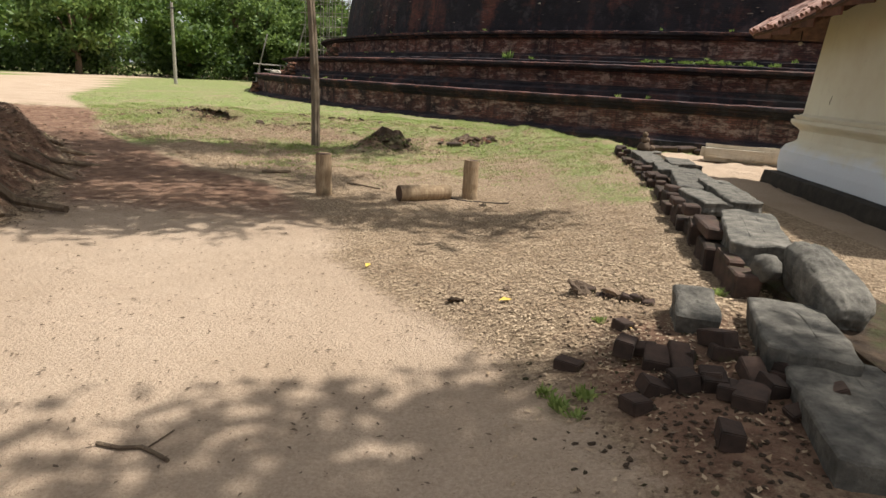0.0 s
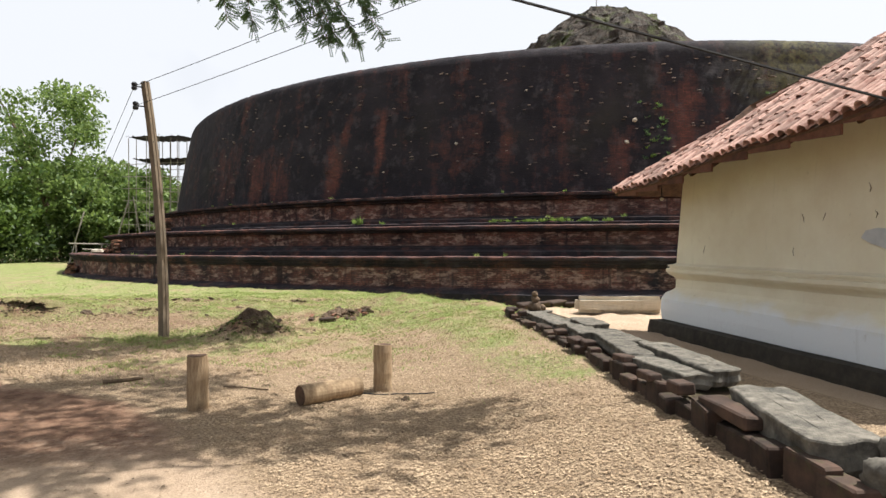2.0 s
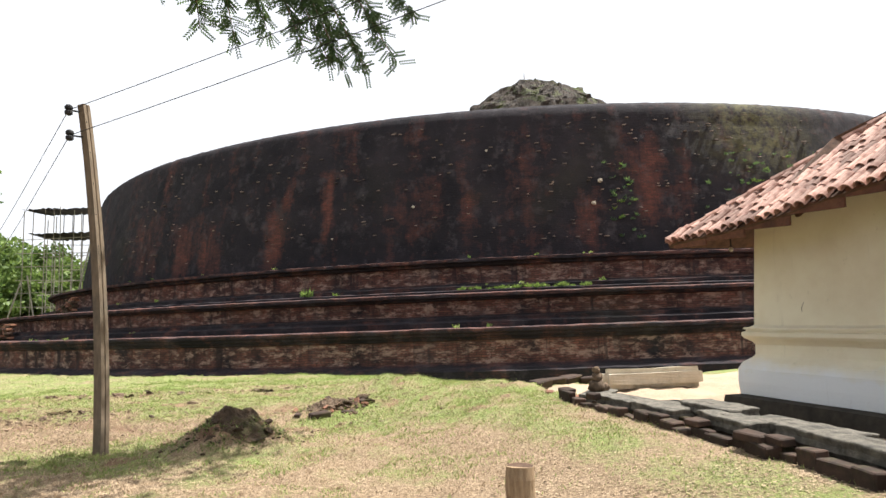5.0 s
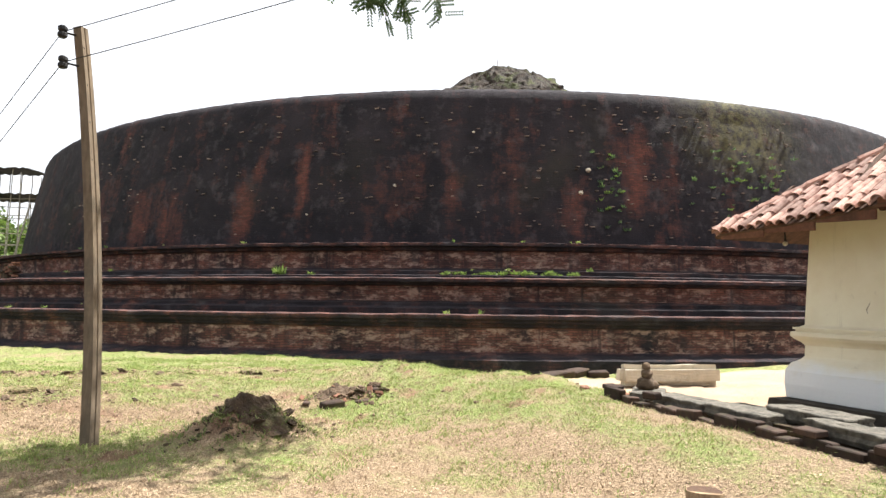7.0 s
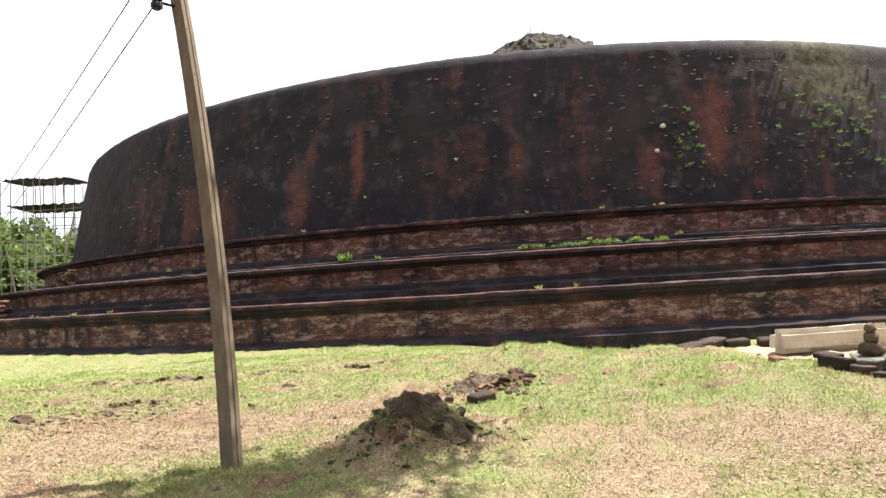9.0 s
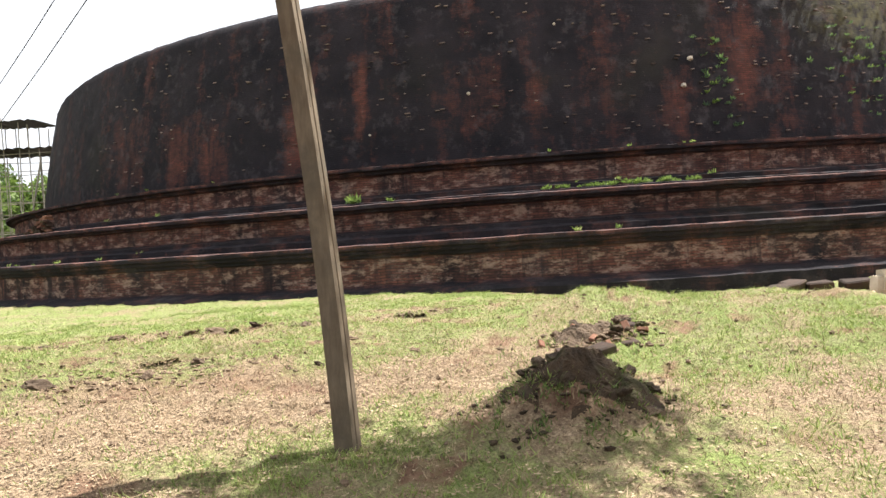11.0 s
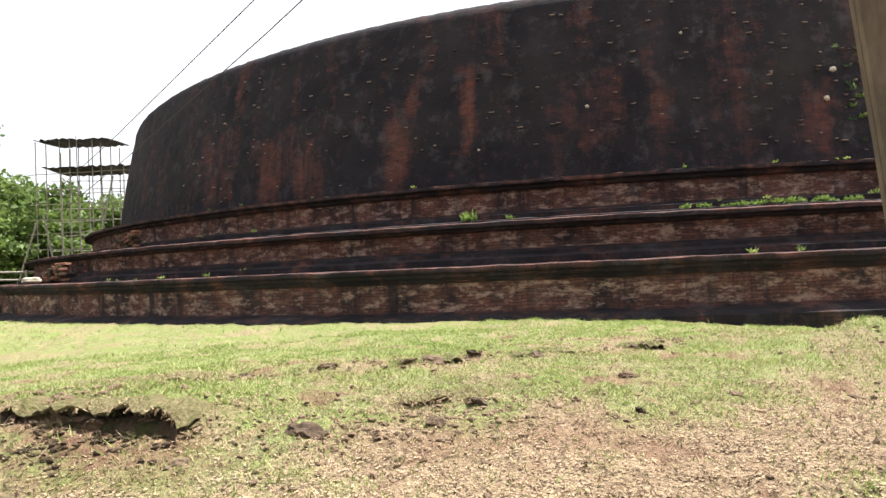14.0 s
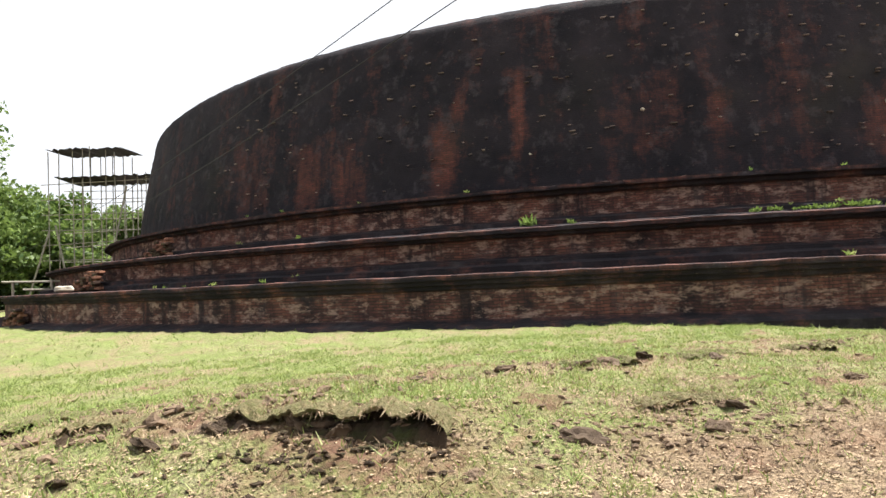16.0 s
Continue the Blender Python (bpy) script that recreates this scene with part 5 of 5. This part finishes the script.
litter(16000, (-9.5, -3.6, 4.5, 13), bank_keep, 21, 0.03, M_CLOD, "bank_litter", "dead brown leaves covering the earth bank")
litter(6000, (-9.5, -3.6, 4.5, 13), bank_keep, 22, 0.026, M_STRAW, "bank_straw", "pale dead leaves on the earth bank")
twig("stick", ((-4.55, 6.05), (-4.2, 6.2), (-3.85, 6.25), (-3.7, 6.2)), 0.05, "thick broken branch lying at the foot of the bank")
twig("stick", ((-4.9, 6.5), (-4.5, 6.2), (-4.1, 5.85)), 0.035, "bare root running down the bank")
for x, y, a in ((0.46, 3.98, 20), (-0.55, 4.95, 80), (1.05, 3.35, 140), (-0.9, 2.0, 50)):
    bm = bmesh.new()
    q = [bm.verts.new(p) for p in ((-0.05, 0, 0.004), (0, -0.025, 0.016), (0.05, 0, 0.006), (0, 0.027, 0.014))]
    bm.faces.new(q)
    lf_ = part("fallen_leaf", bm, M_YELLOW)
    lf_.matrix_world = pose(x, y, gz(x, y) + 0.012, 8, 0, a)
    tagged(lf_, "single yellow fallen leaf on the ground", "leaf", "yellow fallen leaves")


def mound_keep(x, y):
    d = np.hypot((x + 1.26) / 0.75, (y - 13.05) / 0.72)
    return np.clip(smooth01(1.15, 0.7, d) * (0.25 + 0.75 * smooth01(0.25, 0.6, d)) + 0.4 * np.exp(-((x - 0.5) / 0.7) ** 2 - ((y - 15.05) / 0.5) ** 2), 0, 1) * smooth01(-0.5, 0.2, wave(x, y, 13, 2))


grass(26000, (-2.4, 1.6, 12.2, 15.8), 51, 0.045, 0.007, "mound_grass", mound_keep, M_LEAF_A, "rough grass growing over heaps of soil")


# ---- trees ----
def leaf_cloud(centres, per, spread, size, seed, droop=0.0):
    """Many small bent leaves round clump centres, as vertex and face lists."""
    g = np.random.default_rng(seed)
    c = np.repeat(np.array(centres, float), per, axis=0)
    k = len(c)
    d = g.normal(0, 1, (k, 3))
    d /= np.linalg.norm(d, axis=1)[:, None] + 1e-9
    p = c + d * (g.random(k) ** 0.5)[:, None] * np.array(spread)
    u = g.normal(0, 1, (k, 3)) + np.array([0, 0, -droop])
    u /= np.linalg.norm(u, axis=1)[:, None]
    w = np.cross(u, g.normal(0, 1, (k, 3)))
    w /= np.linalg.norm(w, axis=1)[:, None] + 1e-9
    s = (size * g.uniform(0.6, 1.4, k))[:, None]
    v = np.stack([p, p + u * s * 0.5 + w * s * 0.27, p + u * s, p + u * s * 0.5 - w * s * 0.27], 1).reshape(-1, 3)
    return v, np.arange(4 * k).reshape(-1, 4)


def cloud_part(name, centres, per, spread, size, seed, material, parent, droop=0.0, label=""):
    v, f = leaf_cloud(centres, per, spread, size, seed, droop)
    me = bpy.data.meshes.new(name)
    me.from_pydata(v.tolist(), [], f.tolist())
    me.materials.append(material)
    ob = new(name, me)
    ob.parent = parent
    return tagged(ob, label)


def build_tree(x, y, h, r, seed, material, label, low=0.3, per=150, size=0.5, clumps=80):
    g = random.Random(seed)
    ob = thing("tree", label, "tree", "trees at the edge of the grounds")
    z0 = gz(x, y) - 0.2
    bm = bmesh.new()
    fork = h * (low + 0.08)
    tube(bm, [(x, y, z0), (x + 0.1, y, z0 + fork * 0.5), (x + g.uniform(-0.3, 0.3), y, z0 + fork)], [0.028 * h, 0.022 * h, 0.018 * h], 9)
    part("trunk", bm, M_BARK, ob)
    centres = []
    for k in range(7):
        a = 2 * math.pi * k / 7 + g.uniform(-0.3, 0.3)
        e = g.uniform(0.35, 0.95)
        tip = Vector((x + r * e * math.cos(a), y + r * e * math.sin(a), z0 + h * g.uniform(low + 0.2, 0.92)))
        bm = bmesh.new()
        start = Vector((x, y, z0 + fork * g.uniform(0.8, 1.0)))
        mid = start.lerp(tip, 0.5) + Vector((0, 0, 0.06 * h))
        tube(bm, [start, mid, tip], [0.012 * h, 0.008 * h, 0.003 * h], 6)
        part("limb", bm, M_BARK, ob)
        for j in range(4):
            centres.append(start.lerp(tip, 0.55 + 0.15 * j) + Vector((g.gauss(0, 0.4), g.gauss(0, 0.4), g.gauss(0, 0.3))))
    while len(centres) < clumps:
        a, u = g.uniform(0, 6.283), g.uniform(-1, 1)
        s = g.uniform(0.55, 1.0)
        q = math.sqrt(1 - u * u)
        wob = 0.8 + 0.35 * noise.noise(Vector((a * 1.3, u * 2.2, seed)))
        centres.append(Vector((x + r * s * q * wob * math.cos(a), y + r * s * q * wob * math.sin(a), z0 + h * (low + (1 - low) * 0.5) + h * (1 - low) * 0.5 * s * wob * u)))
    cloud_part("crown", centres, per, (r * 0.24, r * 0.24, r * 0.15), size, seed, material, ob)
    return ob


TREES = ((-27.5, 86, 24.5, 8.5, 1, M_LEAF_A, 0.12), (-42, 80, 27, 9, 2, M_LEAF_B, 0.1), (-55, 70, 19, 9, 3, M_LEAF_A, 0.1), (-66, 58, 18, 9, 4, M_LEAF_B, 0.1),
         (-38, 66, 14, 6.5, 5, M_LEAF_A, 0.08), (-50, 56, 15, 7, 6, M_LEAF_A, 0.08), (-60, 44, 15, 7, 7, M_LEAF_A, 0.08), (-18.5, 92, 13, 6, 8, M_LEAF_B, 0.06),
         (-12, 99, 12.5, 6, 9, M_LEAF_A, 0.06), (-24, 101, 13.5, 7, 10, M_LEAF_B, 0.05), (-4, 107, 13, 6, 11, M_LEAF_A, 0.05), (-31, 98, 14, 7, 12, M_LEAF_B, 0.06),
         (-17, 83, 10.5, 5, 13, M_LEAF_A, 0.05), (-30, 74, 11, 5.5, 14, M_LEAF_B, 0.05), (-22.5, 80, 10.5, 5, 15, M_LEAF_A, 0.05))
for x, y, h, r, seed, material, low in TREES:
    build_tree(x, y, h, r, seed, material, "tall leafy green tree at the edge of the lawn", low)

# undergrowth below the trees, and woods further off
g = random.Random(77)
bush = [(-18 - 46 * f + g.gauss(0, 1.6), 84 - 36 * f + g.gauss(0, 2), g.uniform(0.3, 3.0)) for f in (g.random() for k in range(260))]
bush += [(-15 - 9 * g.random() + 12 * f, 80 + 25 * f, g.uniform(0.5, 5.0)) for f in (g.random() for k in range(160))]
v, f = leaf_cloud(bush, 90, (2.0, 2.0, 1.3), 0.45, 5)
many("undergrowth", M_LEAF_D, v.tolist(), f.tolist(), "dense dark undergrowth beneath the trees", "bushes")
woods = []
for k in range(420):
    a = radians(g.uniform(-75, 8))
    d = g.uniform(95, 150)
    woods.append((d * math.sin(a), 12 + d * math.cos(a), g.uniform(0.5, 13)))
for k in range(260):
    a = radians(g.uniform(8, 285))
    d = g.uniform(120, 170)
    woods.append((d * math.sin(a), 12 + d * math.cos(a), g.uniform(0.5, 12)))
v, f = leaf_cloud(woods, 70, (5, 5, 3.0), 1.2, 6)
many("far_woods", M_LEAF_B, v.tolist(), f.tolist(), "distant line of green woods", "woods")


# the large tree over the path: its trunk stands on the earth bank, one branch hangs low
def build_shade_tree():
    g = random.Random(41)
    ob = thing("shade_tree", "large spreading tree with fine drooping leaflets over the path", "tree")
    base = Vector((-9.0, 7.6, gz(-9.0, 7.6) - 0.3))
    bm = bmesh.new()
    tube(bm, [base, base + Vector((0.1, 0, 1.0)), base + Vector((0.3, 0.1, 3.2)), base + Vector((0.6, 0.2, 5.5))], [0.85, 0.6, 0.5, 0.42], 14)
    part("trunk", bm, M_BARK, ob)
    fork = base + Vector((0.6, 0.2, 5.3))
    limbs = (((-4.5, 10.3, 9.6), (-2.0, 12.2, 8.9), (0.6, 13.2, 8.6)), ((-5.0, 7.5, 9.8), (-0.5, 7.2, 9.4), (3.6, 7.2, 9.2)), ((-4.5, 4.5, 9.6), (0.5, 2.6, 9.4), (5.0, 1.8, 9.2)),
             ((-11, 3.5, 9.2), (-12, 0, 9.5), (-13, -3, 9.5)), ((-12.5, 9, 9.0), (-15, 10, 9.5), (-17, 11, 9.6)))
    for pts in limbs:
        bm = bmesh.new()
        tube(bm, [fork, *pts], [0.26, 0.19, 0.11, 0.05], 8)
        part("limb", bm, M_BARK, ob)
    shade = []
    hz = 8.9
    kx, ky = sun_from.x / sun_from.z, sun_from.y / sun_from.z

    def over(x, y, n, sx, sy):
        for k in range(n):
            z = hz + g.gauss(0, 0.35)
            shade.append((x + g.gauss(0, sx) + kx * (z - 0.15), y + g.gauss(0, sy) + ky * (z - 0.15), z))

    over(-4.8, 8.0, 26, 1.2, 0.9)
    over(-2.4, 6.6, 20, 1.2, 0.5)
    over(-0.4, 6.85, 11, 0.6, 0.18)
    over(-1.2, 7.5, 5, 0.35, 0.25)
    over(-6.5, 11.0, 26, 1.3, 0.9)
    over(-3.6, 11.9, 22, 1.0, 0.5)
    over(-2.3, 12.7, 22, 0.6, 0.28)
    over(-5.6, 8.8, 30, 0.7, 1.4)
    over(-8.2, 10.6, 20, 1.0, 1.0)
    over(-1.6, 1.3, 30, 1.1, 0.4)
    over(0.5, 1.5, 34, 0.7, 0.4)
    over(-0.2, 2.45, 7, 0.5, 0.2)
    over(1.0, 2.3, 14, 0.3, 0.35)
    over(-3.1, 9.2, 16, 0.9, 0.5)
    over(-3.1, 6.1, 12, 0.6, 0.25)
    over(-9, 12.5, 22, 1.6, 1.4)
    over(-6.8, 7.5, 18, 0.9, 1.6)
    cloud_part("crown", shade, 95, (0.75, 0.65, 0.3), 0.17, 8, M_LEAF_C, ob, 0.2)
    more = [(-9 + 4 * math.cos(a) + g.gauss(0, 1), 7 + 4 * math.sin(a) + g.gauss(0, 1), 10.5 + g.gauss(0, 0.8)) for a in (g.uniform(0, 6.28) for k in range(60))]
    cloud_part("inner_crown", more, 90, (1.2, 1.2, 0.6), 0.22, 9, M_LEAF_C, ob, 0.2)
    # the hanging branch with pinnate leaves
    root = Vector((-2.0, 12.2, 8.85))
    tips = ((-2.2, 13.1, 6.14), (-1.65, 13.2, 5.69), (-1.2, 13.2, 5.64), (-0.75, 13.3, 5.86), (-0.25, 13.2, 5.62), (0.1, 13.2, 5.49), (0.35, 13.2, 5.34),
            (0.7, 13.3, 5.44), (1.15, 13.2, 5.59), (0.2, 13.4, 6.04), (0.95, 13.3, 6.19), (1.5, 13.3, 6.44), (-0.6, 13.0, 6.24))
    leaflets_v, leaflets_f = [], []
    for tip in tips:
        tip = Vector(tip)
        bm = bmesh.new()
        mid = root.lerp(tip, 0.6) + Vector((-0.1, 0, 0.45))
        path = [root, mid, tip]
        tube(bm, path, [0.035, 0.018, 0.006], 6)
        part("twig", bm, M_BARK, ob)
        for j in range(60):
            s = g.uniform(0.66, 1.03)
            q = mid.lerp(tip, (s - 0.42) / 0.6)
            d = Vector((g.gauss(0, 0.6), g.gauss(0, 0.6), g.uniform(-1.1, 0.1))).normalized()
            ln = g.uniform(0.16, 0.28)
            side = d.cross(Vector((g.random(), g.random(), g.random() + 0.2))).normalized()
            for m in range(7):
                for sg in (-1, 1):
                    o = q + d * ln * (m + 1) / 7
                    t = (side * sg + d * 0.5).normalized() * 0.055
                    w = d * 0.017
                    n0 = len(leaflets_v)
                    leaflets_v += [o, o + t * 0.5 + w, o + t, o + t * 0.5 - w]
                    leaflets_f.append((n0, n0 + 1, n0 + 2, n0 + 3))
    me = bpy.data.meshes.new("foliage")
    me.from_pydata([tuple(p) for p in leaflets_v], [], leaflets_f)
    me.materials.append(M_LEAF_C)
    lf = new("foliage", me)
    lf.parent = ob
    tagged(lf, "fine dark green pinnate leaflets")
    for k in range(9):
        a = radians(-55 + 17 * k)
        bm = bmesh.new()
        pts = []
        for m in range(7):
            q = base + Vector((math.cos(a + 0.08 * m) * (0.6 + 0.62 * m), math.sin(a + 0.08 * m) * (0.6 + 0.62 * m), 0))
            pts.append((q.x, q.y, gz(q.x, q.y) + 0.05 - 0.012 * m))
        tube(bm, pts, [0.16, 0.12, 0.095, 0.075, 0.06, 0.045, 0.03], 7)
        part("root", bm, M_BARK, ob)
    return ob


build_shade_tree()


# ---- scaffold, far pole, bamboo rail ----
def build_scaffold():
    ob = thing("scaffold", "tall bamboo scaffold with two rusty sheet roofs", "scaffold", at=pose(-12.3, 73.6, 0, 0, 0, -19))
    g = random.Random(3)
    for i in range(10):
        for j in range(2):
            x, y = -3.7 + i * 0.86 + g.uniform(-0.2, 0.2), -1.8 + j * 3.6
            top = 13.0 if i < 7 else 10.7
            bm = bmesh.new()
            tube(bm, [(x, y, 0), (x + g.uniform(-0.15, 0.15), y, top + g.uniform(-0.2, 0.6))], 0.042, 5)
            part("upright", bm, M_BAMBOO, ob)
    for k in range(8):
        for j in (-1.8, 1.8):
            z = 1.6 + k * 1.25
            bm = bmesh.new()
            tube(bm, [(-4.4, j, z), (4.4, j, z + g.uniform(-0.3, 0.3))], 0.035, 5)
            part("rail", bm, M_BAMBOO, ob)
    for x0, x1, z, t in ((-3.9, 2.3, 13.2, 1.5), (-3.2, 4.6, 10.9, -1)):
        bm = bmesh.new()
        n = 24
        rows = [[bm.verts.new((x0 + (x1 - x0) * k / n, y, z + 0.06 * math.sin(k * 2.6) + 0.12 * (y + 2.2) / 4.4 * t + 0.12 * noise.noise(Vector((k * 0.7, y, z))))) for y in (-2.2 + 0.5 * noise.noise(Vector((k * 0.9, 1, z))), 0, 2.2)] for k in range(n + 1)]
        for a, b in zip(rows, rows[1:]):
            for j in range(2):
                bm.faces.new((a[j], b[j], b[j + 1], a[j + 1]))
        bmesh.ops.solidify(bm, geom=bm.faces[:], thickness=0.12)
        part("roof_sheet", bm, M_SHEET, ob, "dark corrugated sheet roof")
    for a, b in (((-5.2, -3, 0), (-3.4, -2.5, 6.5)), ((-9.6, -3, 0), (-8.6, -2, 5.5)), ((1.0, -2.5, 2), (2.6, -2.2, 10)), ((-2, -2.2, 1), (-3.2, -2, 7))):
        bm = bmesh.new()
        tube(bm, [a, b], 0.075, 6)
        part("brace", bm, M_BAMBOO, ob, "long pale leaning pole")
    return ob


build_scaffold()

fp = thing("street_pole", "tall pale grey pole standing on the far lawn", "pole")
bm = bmesh.new()
tube(bm, [(-21.45, 50.4, 0), (-21.45, 50.4, 3.0), (-21.45, 50.4, 6.1)], [0.14, 0.12, 0.1], 10)
part("shaft", bm, M_BAMBOO, fp)
bm = bmesh.new()
tube(bm, [(-21.75, 50.3, 5.7), (-21.15, 50.3, 5.7)], 0.04, 6)
part("crossbar", bm, M_BLACK, fp)

rail = thing("bamboo_rail", "low bamboo rail standing on the stupa's lowest ledge", "fence")
for x0, x1, z in ((-14.1, -11.9, 1.97), (-13.3, -12.0, 1.6)):
    bm = bmesh.new()
    tube(bm, [(x0, 46.3, z), (x1, 46.6, z - 0.06)], 0.05, 6)
    part("rail", bm, M_BAMBOO, rail)
for x in (-13.7, -12.2):
    bm = bmesh.new()
    tube(bm, [(x, 46.4, 1.25), (x, 46.4, 2.0)], 0.055, 6)
    part("post", bm, M_BAMBOO, rail)
bm = bmesh.new()
lump(bm, 0.22, (1.5, 0.9, 0.55), 6)
bag = part("white_bag", bm, M_PALESTONE, smooth=True)
bag.location = on_stupa(41.9, 205.9, 1.5)
tagged(bag, "small white sack lying on the brick ledge", "sack")
